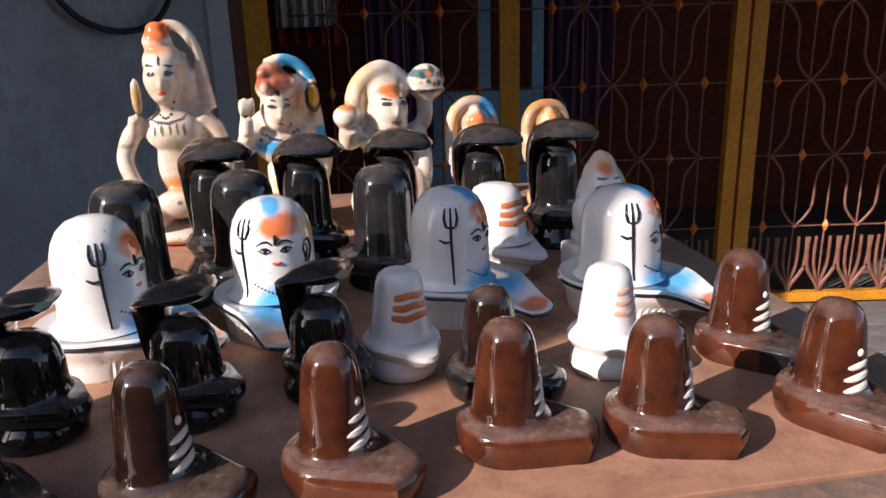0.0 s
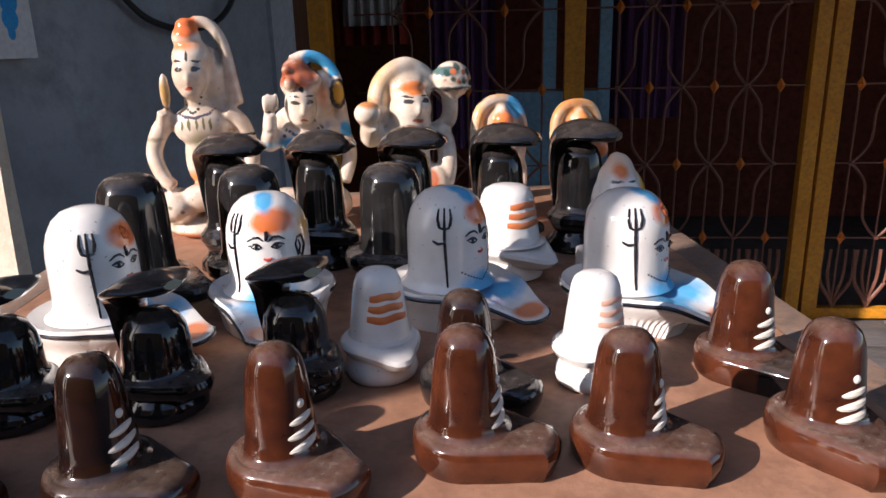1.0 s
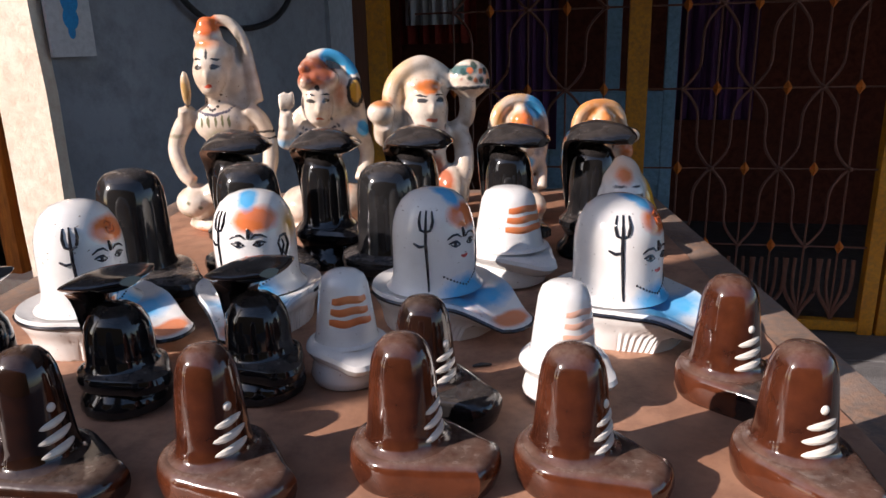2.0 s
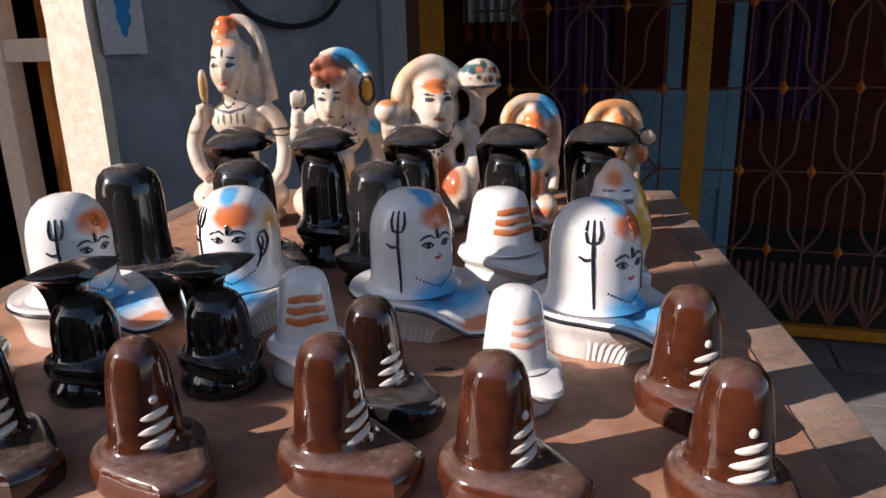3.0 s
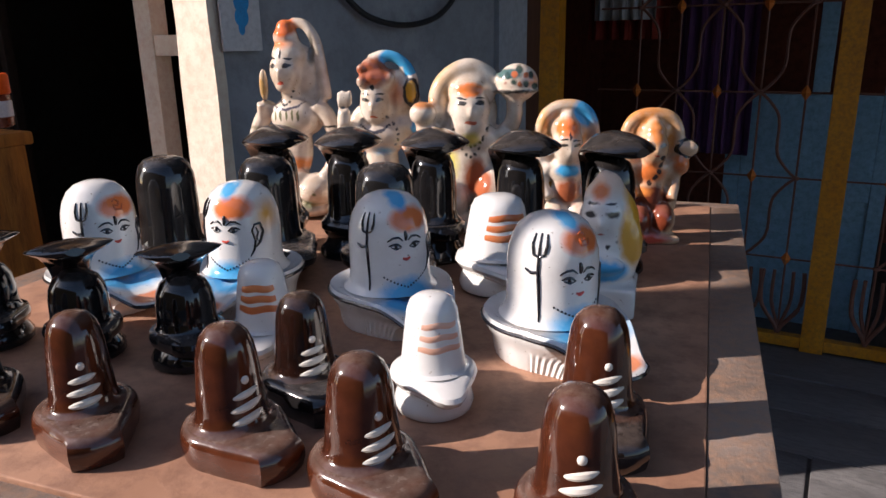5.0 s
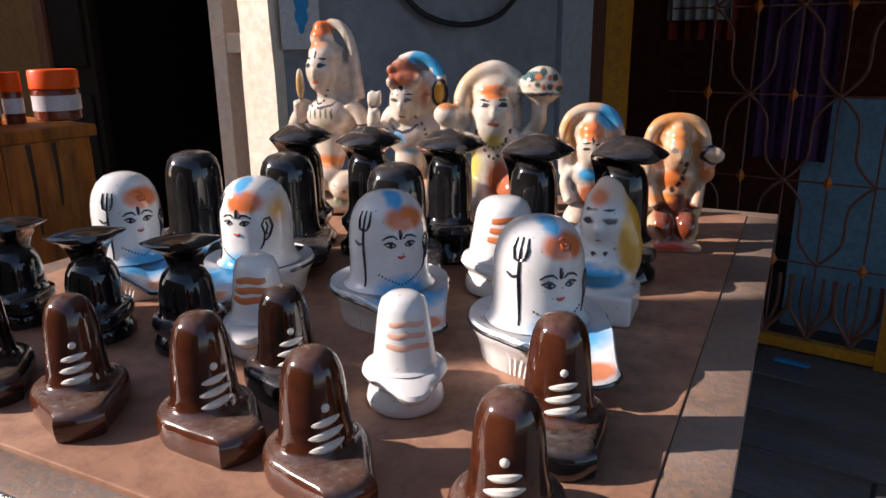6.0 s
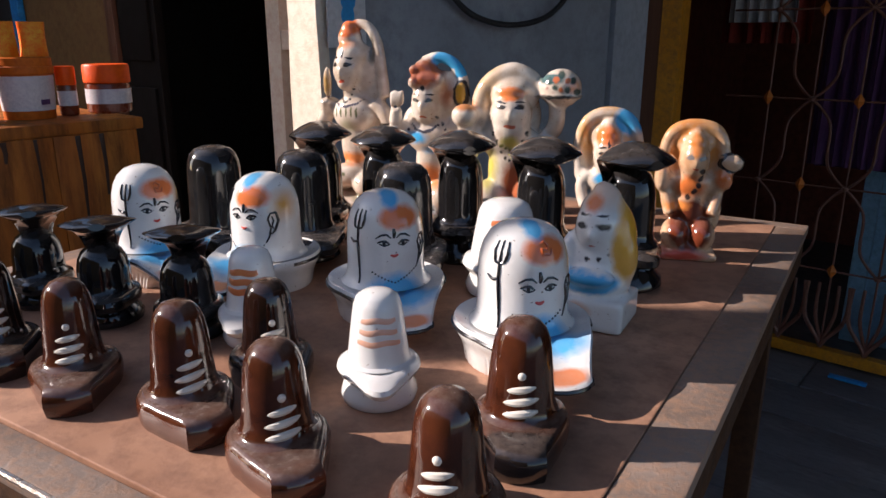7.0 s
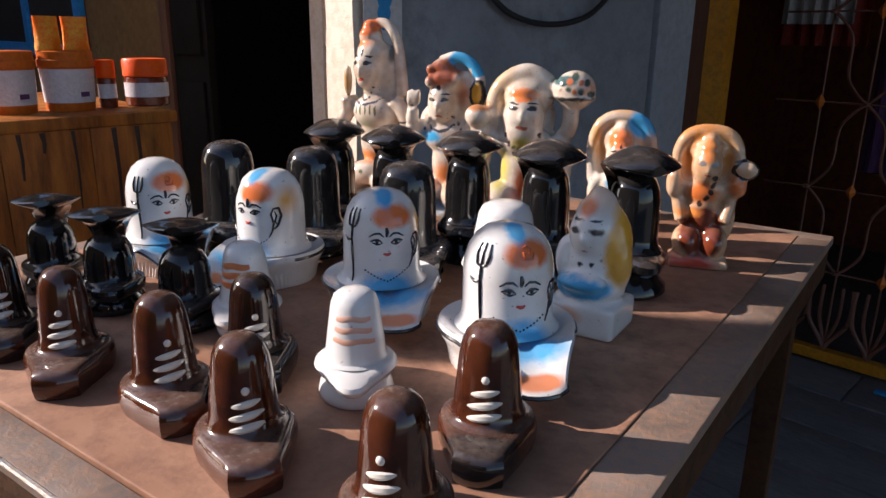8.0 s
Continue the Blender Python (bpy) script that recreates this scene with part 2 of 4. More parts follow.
def lathe(profile, n=40, bm=None, wave=0.0, waves=0, centre=(0, 0)):
    rings = []
    for r, z in profile:
        rings.append([(centre[0] + (r + wave * math.cos(waves * k)) * math.cos(k), centre[1] + (r + wave * math.cos(waves * k)) * math.sin(k), z)
                      for k in (2 * math.pi * i / n for i in range(n))])
    return loft(rings, bm)


def drop_outline(r, tip, half, n=44, blunt=0.22):
    """A round that runs out into a blunt spout along +x: points anticlockwise."""
    a = math.acos(max(-1, min(1, (r - half) / math.hypot(tip, 0.0001)))) * 0.86
    k = int(n * 0.62)
    pts = [(r * math.cos(t), r * math.sin(t)) for t in (a + (2 * math.pi - 2 * a) * i / (k - 1) for i in range(k))]
    m = n - k
    x0, y0 = pts[-1]
    side = max(2, (m - 5) // 2)
    low = []
    for i in range(1, side + 1):
        f = i / (side + 1)
        s = f * f * (3 - 2 * f) * 0.35 + f * 0.65
        low.append((x0 + (tip - blunt * r - x0) * f, y0 + (-half - y0) * s))
    mid = n - k - 2 * side
    end = [(tip - blunt * r * abs(2 * i / (mid - 1) - 1) ** 2.4, half * (2 * i / (mid - 1) - 1)) for i in range(mid)]
    high = [(x, -y) for x, y in reversed(low)]
    return pts + low + end + high


def plate(outline, levels, bm=None, lift=0.0, x0=0.0, x1=1.0):
    """Stacks the outline: levels of (z, scale). lift raises the spout's end."""
    return loft([[(x * s, y * s, z + lift * max(0, (x - x0) / (x1 - x0))) for x, y in outline] for z, s in levels], bm)


def tube(points, r, bm=None, n=8, flat=1.0):
    pts = [Vector(p) for p in points]
    rings, up = [], Vector((0.13, 0.21, 1)).normalized()
    radii = r if isinstance(r, (list, tuple)) else [r] * len(pts)
    for i, p in enumerate(pts):
        d = (pts[min(i + 1, len(pts) - 1)] - pts[max(i - 1, 0)]).normalized()
        if abs(d.dot(up)) > 0.97:
            up = Vector((1, 0.2, 0)).normalized()
        s = d.cross(up).normalized()
        u = s.cross(d)
        rings.append([p + (s * math.cos(k) + u * math.sin(k) * flat) * radii[i] for k in (2 * math.pi * j / n for j in range(n))])
    return loft(rings, bm)


def box(x0, y0, z0, x1, y1, z1, bevel=0.0, bm=None):
    b2 = bmesh.new()
    bmesh.ops.create_cube(b2, size=1)
    for v in b2.verts:
        v.co = Vector(((x0 + x1) / 2 + v.co.x * (x1 - x0), (y0 + y1) / 2 + v.co.y * (y1 - y0), (z0 + z1) / 2 + v.co.z * (z1 - z0)))
    if bevel:
        bmesh.ops.bevel(b2, geom=b2.edges[:], offset=bevel, segments=2, profile=0.6, affect="EDGES")
    if bm is None:
        return b2
    me = bpy.data.meshes.new("tmp")
    b2.to_mesh(me)
    b2.free()
    bm.from_mesh(me)
    bpy.data.meshes.remove(me)
    return bm


def ball(c, r, bm, seg=18, rings=12):
    ret = bmesh.ops.create_uvsphere(bm, u_segments=seg, v_segments=rings, radius=1)
    for v in ret["verts"]:
        v.co = Vector((c[0] + v.co.x * r[0], c[1] + v.co.y * r[1], c[2] + v.co.z * r[2]))


def on(profile, ang, z, out=0.0):
    """A point on a turned body at an angle (degrees) and height."""
    r = profile[-1][0]
    for (r0, z0), (r1, z1) in zip(profile, profile[1:]):
        if min(z0, z1) <= z <= max(z0, z1):
            r = r0 + (r1 - r0) * (0 if z1 == z0 else (z - z0) / (z1 - z0))
    k = radians(ang)
    return Vector(((r + out) * math.cos(k), (r + out) * math.sin(k), z))


def stroke(profile, pts, r, bm=None, steps=6):
    """A brushed line on a turned body: pts of (degrees, height), thick in the middle."""
    out = []
    for (a0, z0), (a1, z1) in zip(pts, pts[1:]):
        for i in range(steps):
            f = i / steps
            out.append(on(profile, a0 + (a1 - a0) * f, z0 + (z1 - z0) * f))
    out.append(on(profile, *pts[-1]))
    n = len(out) - 1
    return tube(out, [r * (0.55 + 0.45 * math.sin(math.pi * i / n)) for i in range(n + 1)], bm, 6)


def spline(pts, steps=5):
    """Catmull-Rom through points of any dimension."""
    p = [pts[0]] + list(pts) + [pts[-1]]
    out = []
    for a, b, c, d in zip(p, p[1:], p[2:], p[3:]):
        for i in range(steps):
            t = i / steps
            out.append(tuple(0.5 * (2 * q + (r - o) * t + (2 * o - 5 * q + 4 * r - s) * t * t + (3 * q - o - 3 * r + s) * t ** 3)
                             for o, q, r, s in zip(a, b, c, d)))
    return out + [tuple(pts[-1])]


# ---- ground and paving ----
ground = part("ground", box(-300, -300, -0.4, 300, 300, 0), m_ground, smooth=False)
tagged(ground, "grey worn stone ground of the lane", "ground", kind="structure")

# ---- wall, pillar and house front beside the shop ----
def structure(name, bm, material, label, category, smooth=False):
    return tagged(part(name, bm, material, None, "", smooth, P(0, 0, 0)), label, category, kind="structure")


ob_w = bmesh.new()
loft([[(-0.884, 1.458, z), (-0.655, 2.50, z), (-0.77, 2.53, z), (-0.985, 1.458, z)] for z in (GROUND, 0.4, 1.2, 3.2)], ob_w)
structure("wall_grey", ob_w, m_wall, "blue-grey plastered wall with dark damp stains", "wall")
structure("pilaster", box(-0.78, 2.535, GROUND, -0.652, 2.786, 3.2), m_pil2, "pale blue-grey plastered pilaster at the wall's end", "pilaster")
# out-of-view wall, added to keep the sun off the house front
structure("wall_sun_block", box(-6.4, -2.3, GROUND, -6.2, 1.9, 4.4), m_tan, "unseen plain wall added to shade the house front", "wall")
pil = bmesh.new()
prng = random.Random(5)
rings = []
for i in range(26):
    z = GROUND + i * 0.14
    j = lambda: prng.uniform(-0.004, 0.004)
    rings.append([(-0.992 + j(), 1.42, z), (-0.878 + j(), 1.42 + j() / 2, z), (-0.878 + j(), 1.455, z), (-0.992, 1.455, z)])
loft(rings, pil)
structure("pillar", pil, m_pillar, "cream plastered pillar with uneven edges in full sun", "pillar")

hw = bmesh.new()
box(-9.0, 1.9, GROUND, -2.93, 2.1, 3.2, bm=hw)
box(-2.93, 1.9, 1.75, -0.98, 2.1, 3.2, bm=hw)
structure("wall_house", hw, m_tan, "tan plastered house wall with a dark doorway", "wall")
structure("wall_room_front", box(-1.3, 2.62, GROUND, -0.782, 2.784, 3.2), m_shop, "dim red inner wall beside the gate", "wall")
structure("wall_room_back", box(-4.0, 4.2, GROUND, -1.3, 4.3, 3.2), m_black_in, "bare room wall behind the doorway, coloured near-black as shade", "wall")
structure("wall_room_side", box(-4.1, 2.1, GROUND, -4.0, 4.3, 3.2), m_black_in, "room side wall behind the doorway, coloured near-black as shade", "wall")
# post added out of view; its shadow band crosses the white figurines
post = part("shade_post", box(-0.066, -0.05, 0, 0.066, 0.05, 3.0, 0.004), m_leg, None, "", False, P(-1.46, -0.58), SUN_TRAVEL + 90)
tagged(post, "unseen brown post added to throw a shade band over the table", "post", kind="structure")

# ---- shop behind the gate ----
GY = 3.49
structure("wall_shop_back", box(-1.3, 5.6, GROUND, 4.2, 5.7, 3.2), m_shop, "dark back wall of the shop behind the gate", "wall")
structure("wall_shop_left", box(-1.3, 2.79, GROUND, -1.2, 5.7, 3.2), m_shop, "dark red-brown side wall of the shop", "wall")
structure("wall_shop_right", box(4.2, 2.9, GROUND, 4.3, 5.7, 3.2), m_black_in, "side wall of the shop, coloured near-black as shade", "wall")
structure("ceiling_shop", box(-4.1, 1.9, 3.2, 4.3, 5.7, 3.3), m_black_in, "ceiling over the shop and the room, coloured near-black as shade", "ceiling")
# awning is out of view; its edge is set to shade the upper gate
structure("awning", box(-3.0, 0.66, 2.62, 4.3, 3.6, 2.66), m_awning, "unseen grey awning sheet over the shop front, placed to shade the gate", "awning")
# wall behind the viewpoint, added to cut low sky light and darken reflections
structure("wall_sky_block", box(-9.0, -7.2, GROUND, 9.0, -7.0, 5.6), m_tan, "unseen plain tan wall across the lane, added to block low sky", "wall")

# ---- table ----
TURN = 9.0
table = thing("display_table", P(0.028, 0.759), TURN, "brown board table with a grimy grey rail on the paving", "table")
W2, D2 = 0.3625, 0.4325
H = TOP - GROUND
part("tabletop", box(-W2 + 0.036, -D2 + 0.03, H - 0.02, W2 - 0.0381, D2 - 0.029, H, 0.001), m_table, table, "worn dusty brown board", smooth=False)
for nm, b in (("rail", (-W2, -D2, W2, -D2 + 0.028)), ("rail", (-W2, D2 - 0.028, W2, D2)), ("rail", (W2 - 0.038, -D2 + 0.029, W2, D2 - 0.029)), ("rail", (-W2, -D2 + 0.029, -W2 + 0.034, D2 - 0.029))):
    part(nm, box(b[0], b[1], H - 0.013, b[2], b[3], H - 0.001, 0.002), m_rail, table, "grimy grey rail with rust stains")
part("edge_strip", tube([(-W2, -D2 - 0.0005, H - 0.003), (W2, -D2 - 0.0005, H - 0.003)], 0.0022), m_edge, table, "bare shiny worn steel edge")
for sx in (-1, 1):
    for sy in (-1, 1):
        part("leg", box(sx * (W2 - 0.0395) - 0.0165, sy * (D2 - 0.0385) - 0.0165, 0.0, sx * (W2 - 0.0395) + 0.0165, sy * (D2 - 0.0385) + 0.0165, H - 0.021, 0.003), m_leg, table)
for sx in (-1, 1):
    part("side_board", box(sx * (W2 - 0.012) - 0.009, -D2 + 0.004, H - 0.055, sx * (W2 - 0.012) + 0.009, D2 - 0.004, H - 0.0135, 0.002), m_leg, table)
part("front_board", box(-W2 + 0.022, -D2 + 0.004, H - 0.055, W2 - 0.022, -D2 + 0.02, H - 0.0135, 0.002), m_leg, table)
part("back_board", box(-W2 + 0.022, D2 - 0.02, H - 0.055, W2 - 0.022, D2 - 0.004, H - 0.0135, 0.002), m_leg, table)

# ---- figurines ----
BROWN = [(0.0265, 0.0195), (0.0225, 0.0208), (0.0203, 0.0240), (0.0195, 0.0300), (0.0182, 0.0450), (0.0168, 0.0600), (0.0155, 0.0680), (0.0132, 0.0742), (0.0095, 0.0785), (0.0050, 0.0802), (0.0008, 0.0806)]


def brown_lingam(at, turn, material, label, spout=None, sr=1.0, sz=1.0):
    """sr and sz: girth and height of the shaft; spout: another glaze for the base."""
    t = thing("lingam", at, turn, label, "figurine", "brown figurines on the table")
    prof = [(r * sr, 0.0195 + (z - 0.0195) * (sz * 0.0806 - 0.0195) / 0.0611) for r, z in BROWN]
    out = drop_outline(0.0305, 0.0535, 0.0145, 44, 0.12)
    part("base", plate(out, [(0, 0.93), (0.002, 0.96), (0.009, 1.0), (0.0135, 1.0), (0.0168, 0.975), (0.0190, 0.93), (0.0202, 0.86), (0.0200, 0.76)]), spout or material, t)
    part("shaft", lathe(prof, 40), material, t)
    for z, w, r in ((0.0275, 28, 0.0029), (0.0350, 29, 0.0028), (0.0425, 24, 0.0026)):
        bm = bmesh.new()
        tube([on(prof, a, z * sz + 0.0016 * a / 30, -0.0011) for a in range(-w - 4, w + 5, 6)], [r * (1 - 0.75 * abs(a / (w + 5)) ** 2.5) for a in range(-w - 4, w + 5, 6)], bm, 8)
        part("stripe", bm, m_enamel, t, "raised white enamel stripe")
    bm = bmesh.new()
    ball(on(prof, 0, 0.0508 * sz, -0.0004), (0.0018, 0.0025, 0.0026), bm, 12, 8)
    part("dot", bm, m_enamel, t, "raised white enamel dot")
    return t


L_BR = "glossy brown glazed lingam with white stripes and a dusty top"
for x, y, a, sr, sz in ((0.0441, 0.4095, -30, 0.97, 0.988), (0.1409, 0.4374, -14, 1.03, 0.984), (0.2293, 0.4444, -25, 1.04, 0.944), (0.3423, 0.4629, -66, 1.025, 0.94)):
    brown_lingam(P(x, y, TOP), a, m_brown, L_BR, None, sr, sz)
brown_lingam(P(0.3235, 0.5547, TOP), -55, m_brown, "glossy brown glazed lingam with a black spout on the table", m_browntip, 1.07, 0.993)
brown_lingam(P(-0.0464, 0.3898, TOP), -16, m_dark, "very dark brown glazed lingam with white stripes on the table", None, 0.98, 1.0)
brown_lingam(P(0.1358, 0.5091, TOP), -29, m_dark, "dark brown glazed lingam with a black base between white ones", m_black, 1.01, 0.92)
brown_lingam(P(-0.140, 0.375, TOP), -20, m_dark, "very dark brown glazed lingam at the table's front")

WSH = [(0.040, 0.0325), (0.0365, 0.0360), (0.0345, 0.0415), (0.0338, 0.0500), (0.0336, 0.0780), (0.0325, 0.0880), (0.0298, 0.0975), (0.0250, 0.1060), (0.0180, 0.1120), (0.0095, 0.1148), (0.0008, 0.1156)]


def trident(prof, parent, a=-52, z=0.082, s=1.0):
    bm = stroke(prof, [(a + 3, z - 0.045), (a, z - 0.01), (a, z + 0.018 * s)], 0.0014 * s)
    for d in (-1, 1):
        stroke(prof, [(a, z + 0.002 * s), (a + d * 7 * s, z + 0.0038 * s), (a + d * 10 * s, z + 0.010 * s), (a + d * 9 * s, z + 0.0175 * s)], 0.0013 * s, bm)
    stroke(prof, [(a - 17 * s, z - 0.007 * s), (a - 9 * s, z - 0.0095 * s), (a, z - 0.0085 * s)], 0.0013 * s, bm)
    part("trident_mark", bm, m_ink, parent, "black brushed trident")


def droop(x):
    """Factor on heights by which a saucer's spout sinks towards its tip."""
    f = min(1.0, max(0.0, (x - 0.048) / 0.045))
    return 1 - 0.42 * f * f * (3 - 2 * f)


def face_lingam(at, turn, label, e=0.073, m_facewhite=m_facewhite, sr=1.0, sz=1.0, tri=-52, swirl=0):
    t = thing("painted_lingam", at, turn, label, "figurine", "white painted figurines on the table")
    prof = [(r * (1 if z < 0.034 else sr), 0.0325 + (z - 0.0325) * (sz * 0.1156 - 0.0325) / 0.0831) for r, z in WSH]
    out = drop_outline(0.0520, 0.095, 0.0175, 84, 0.14)
    bm = bmesh.new()
    rings = []
    for z, r, tip, half, f in ((0, 0.0415, 0.052, 0.021, 0.6), (0.002, 0.0425, 0.053, 0.021, 1), (0.012, 0.0440, 0.058, 0.020, 1), (0.0175, 0.0458, 0.066, 0.019, 0.8), (0.0225, 0.0488, 0.080, 0.018, 0.2),
                               (0.0285, 0.0520, 0.0935, 0.0175, 0), (0.033, 0.0523, 0.0955, 0.0177, 0), (0.0350, 0.0512, 0.0935, 0.0168, 0), (0.0340, 0.0484, 0.088, 0.0150, 0), (0.0315, 0.0420, 0.078, 0.0120, 0)):
        ring = []
        for i, (x, y) in enumerate(drop_outline(r, tip, half, 84, 0.14)):
            g = 1 + 0.013 * f * (1 if i % 2 else -1)
            ring.append((x * g, y * g, z * droop(x)))
        rings.append(ring)
    loft(rings, bm)
    part("saucer", bm, m_facewhite, t)
    part("shaft", lathe(prof, 48), m_facewhite, t)
    part("rim_line", tube([(x * 1.001, y * 1.001, 0.0308 * droop(x)) for x, y in out[1:-12]], 0.0017, None, 6), m_ink, t, "black brushed rim line")
    trident(prof, t, tri)
    for sy in (-1, 1):
        bm = stroke(prof, [(sy * 4, e + 0.0042), (sy * 10, e + 0.0072), (sy * 18, e + 0.0068), (sy * 26, e + 0.0040)], 0.0010)
        part("brow_stroke", bm, m_ink, t, "thin black brushed stroke")
        bm = stroke(prof, [(sy * 6, e - 0.0010), (sy * 12, e + 0.0018), (sy * 18, e + 0.0016), (sy * 24, e + 0.0002)], 0.0011)
        stroke(prof, [(sy * 7, e - 0.0014), (sy * 14, e - 0.0024), (sy * 21, e - 0.0006)], 0.0008, bm)
        ball(on(prof, sy * 14, e - 0.0002, -0.0004), (0.0015, 0.0015, 0.0018), bm, 10, 8)
        part("dash_mark", bm, m_ink, t, "black brushed dash")
    part("centre_mark", stroke(prof, [(0, e + 0.0040), (1, e + 0.0080), (0, e + 0.0120)], 0.0017), m_ink, t)
    part("red_mark", stroke(prof, [(-5, e - 0.0102), (-1, e - 0.0112), (2, e - 0.0112), (6, e - 0.0100)], 0.0014), m_red, t, "small red dash")
    bm = stroke(prof, [(46, e + 0.004), (41, e - 0.002), (45, e - 0.011), (42, e - 0.019), (36, e - 0.025)], 0.0012)
    stroke(prof, [(44, e + 0.003), (54, e + 0.004), (58, e - 0.004), (52, e - 0.013), (45, e - 0.017)], 0.0014, bm)
    stroke(prof, [(47, e + 0.001), (50, e - 0.004), (47, e - 0.009), (50, e - 0.012)], 0.0010, bm)
    part("loop_mark", bm, m_ink, t, "black brushed loop")
    bm_beads = bm = bmesh.new()
    for i in range(15):
        k = -32 + 4.6 * i
        ball(on(prof, k, 0.0390 + 0.0100 * abs(k / 35) ** 1.2), (0.0008, 0.0008, 0.0009), bm, 8, 6)
    if swirl:
        bm = stroke(prof, [(swirl - 8, 0.0985), (swirl - 2, 0.1000), (swirl + 4, 0.0975), (swirl, 0.0945), (swirl - 7, 0.0955), (swirl - 6, 0.0915), (swirl + 5, 0.0910), (swirl + 9, 0.0950)], 0.0011)
        part("brushed_swirl", bm, m_rust, t, "dark orange brushed swirl")
    part("bead_marks", bm_beads, m_ink, t, "row of black dots")
    return t


L_W = "white glazed lingam on a saucer painted with a black trident"
for x, y, a, e, sr, sz, tri in ((-0.1525, 0.5725, -12, 0.074, 0.955, 1.0, -50), (-0.0359, 0.6342, -73, 0.0755, 1.0, 0.976, -47), (0.1115, 0.6534, -33, 0.0735, 1.0, 0.978, -55), (0.2579, 0.6515, -35, 0.068, 1.01, 0.957, -52)):
    face_lingam(P(x, y, TOP), a, L_W, e, m_faceplain if e == 0.074 else m_facewhite, sr, sz, tri, 11 if e in (0.074, 0.068) else 0)

STR = [(0.0245, 0.0300), (0.0215, 0.0318), (0.0205, 0.0345), (0.0190, 0.0480), (0.0172, 0.0620), (0.0160, 0.0705), (0.0138, 0.0765), (0.0095, 0.0796), (0.0045, 0.0806), (0.0008, 0.0808)]


def striped_lingam(at, turn, label, stripes, s=1.0, wide=1.0, sr=1.0, sz=0.977):
    """wide: girth of foot and plate; sr and sz: girth and height of the shaft."""
    t = thing("striped_lingam", at, turn, label, "figurine", "white striped figurines on the table")
    part("foot", lathe([(r * s * wide, z * s) for r, z in ((0.0225, 0), (0.0250, 0.002), (0.0262, 0.007), (0.0248, 0.0125), (0.0228, 0.0165), (0.0235, 0.0195))], 40), m_white, t)
    out = [(x * s * wide, y * s * wide) for x, y in drop_outline(0.0285, 0.043, 0.010)]
    part("spout_plate", plate(out, [(0.018 * s, 0.80), (0.0215 * s, 0.93), (0.0255 * s, 1.0), (0.0285 * s, 0.97), (0.0308 * s, 0.86)], None, -0.004 * s, 0.02, 0.05), m_white, t)
    prof = [(r * s * sr, s * (0.03 + (z - 0.03) * (sz * 0.0808 - 0.03) / 0.0508)) for r, z in STR]
    part("shaft", lathe(prof, 40), m_white, t)
    for i, z in enumerate((0.0475, 0.0550, 0.0625)):
        w = 46 - 3 * i
        bm = tube([on(prof, q, z * s + 0.0006 * math.sin(q * 0.11 + i), 0.0001) for q in range(-w, w + 1, 4)], [(0.0020 if stripes is m_paleorange else 0.0027) * s * (1 - 0.4 * abs(q / (w + 4)) ** 4) for q in range(-w, w + 1, 4)], None, 8)
        # brushed on: flattened against the body
        for v in bm.verts:
            rad = math.hypot(v.co.x, v.co.y)
            base = on(prof, 0, v.co.z).x
            f = (base + (rad - base) * 0.18) / rad
            v.co.x, v.co.y = v.co.x * f, v.co.y * f
        part("stripe", bm, stripes, t, "brushed orange stripe")
    return t


striped_lingam(P(0.0738, 0.5392, TOP), -58, "white glazed lingam with three red-orange stripes on the table", m_orange, 1.0, 1.0, 1.03)
striped_lingam(P(0.2211, 0.5352, TOP), -43, "bright white glazed lingam with three pale orange stripes", m_paleorange, 1.0, 1.0, 1.01)
striped_lingam(P(0.1600, 0.7661, TOP), -43, "larger white glazed lingam with three orange stripes", m_orange, 1.19, 1.2, 1.325, 0.962)

KSH = [(0.040, 0.0330), (0.0350, 0.0360), (0.0325, 0.0420), (0.0318, 0.0600), (0.0310, 0.0920), (0.0296, 0.1040), (0.0262, 0.1130), (0.0205, 0.1185), (0.0120, 0.1212), (0.0008, 0.1222)]


def black_dome(at, turn, sz):
    t = thing("black_lingam", at, turn, "tall glossy black glazed lingam with a dusty rounded top", "figurine", "black dome figurines on the table")
    part("foot", lathe([(0.037, 0), (0.039, 0.003), (0.036, 0.010), (0.034, 0.0165)], 40), m_blackdome, t)
    part("spout_plate", plate(drop_outline(0.047, 0.084, 0.016), [(0.016, 0.85), (0.021, 0.97), (0.028, 1.0), (0.0318, 0.97), (0.0340, 0.88)]), m_blackdome, t)
    part("shaft", lathe([(r * (1 if z < 0.034 else 0.94), 0.033 + (z - 0.033) * (sz * 0.1222 - 0.033) / 0.0892) for r, z in KSH], 44), m_blackdome, t)


for x, y, a, sz in ((-0.1667, 0.6625, -25, 1.012), (-0.0813, 0.7186, -25, 0.989), (0.0488, 0.7429, -30, 0.965)):
    black_dome(P(x, y, TOP), a, sz)


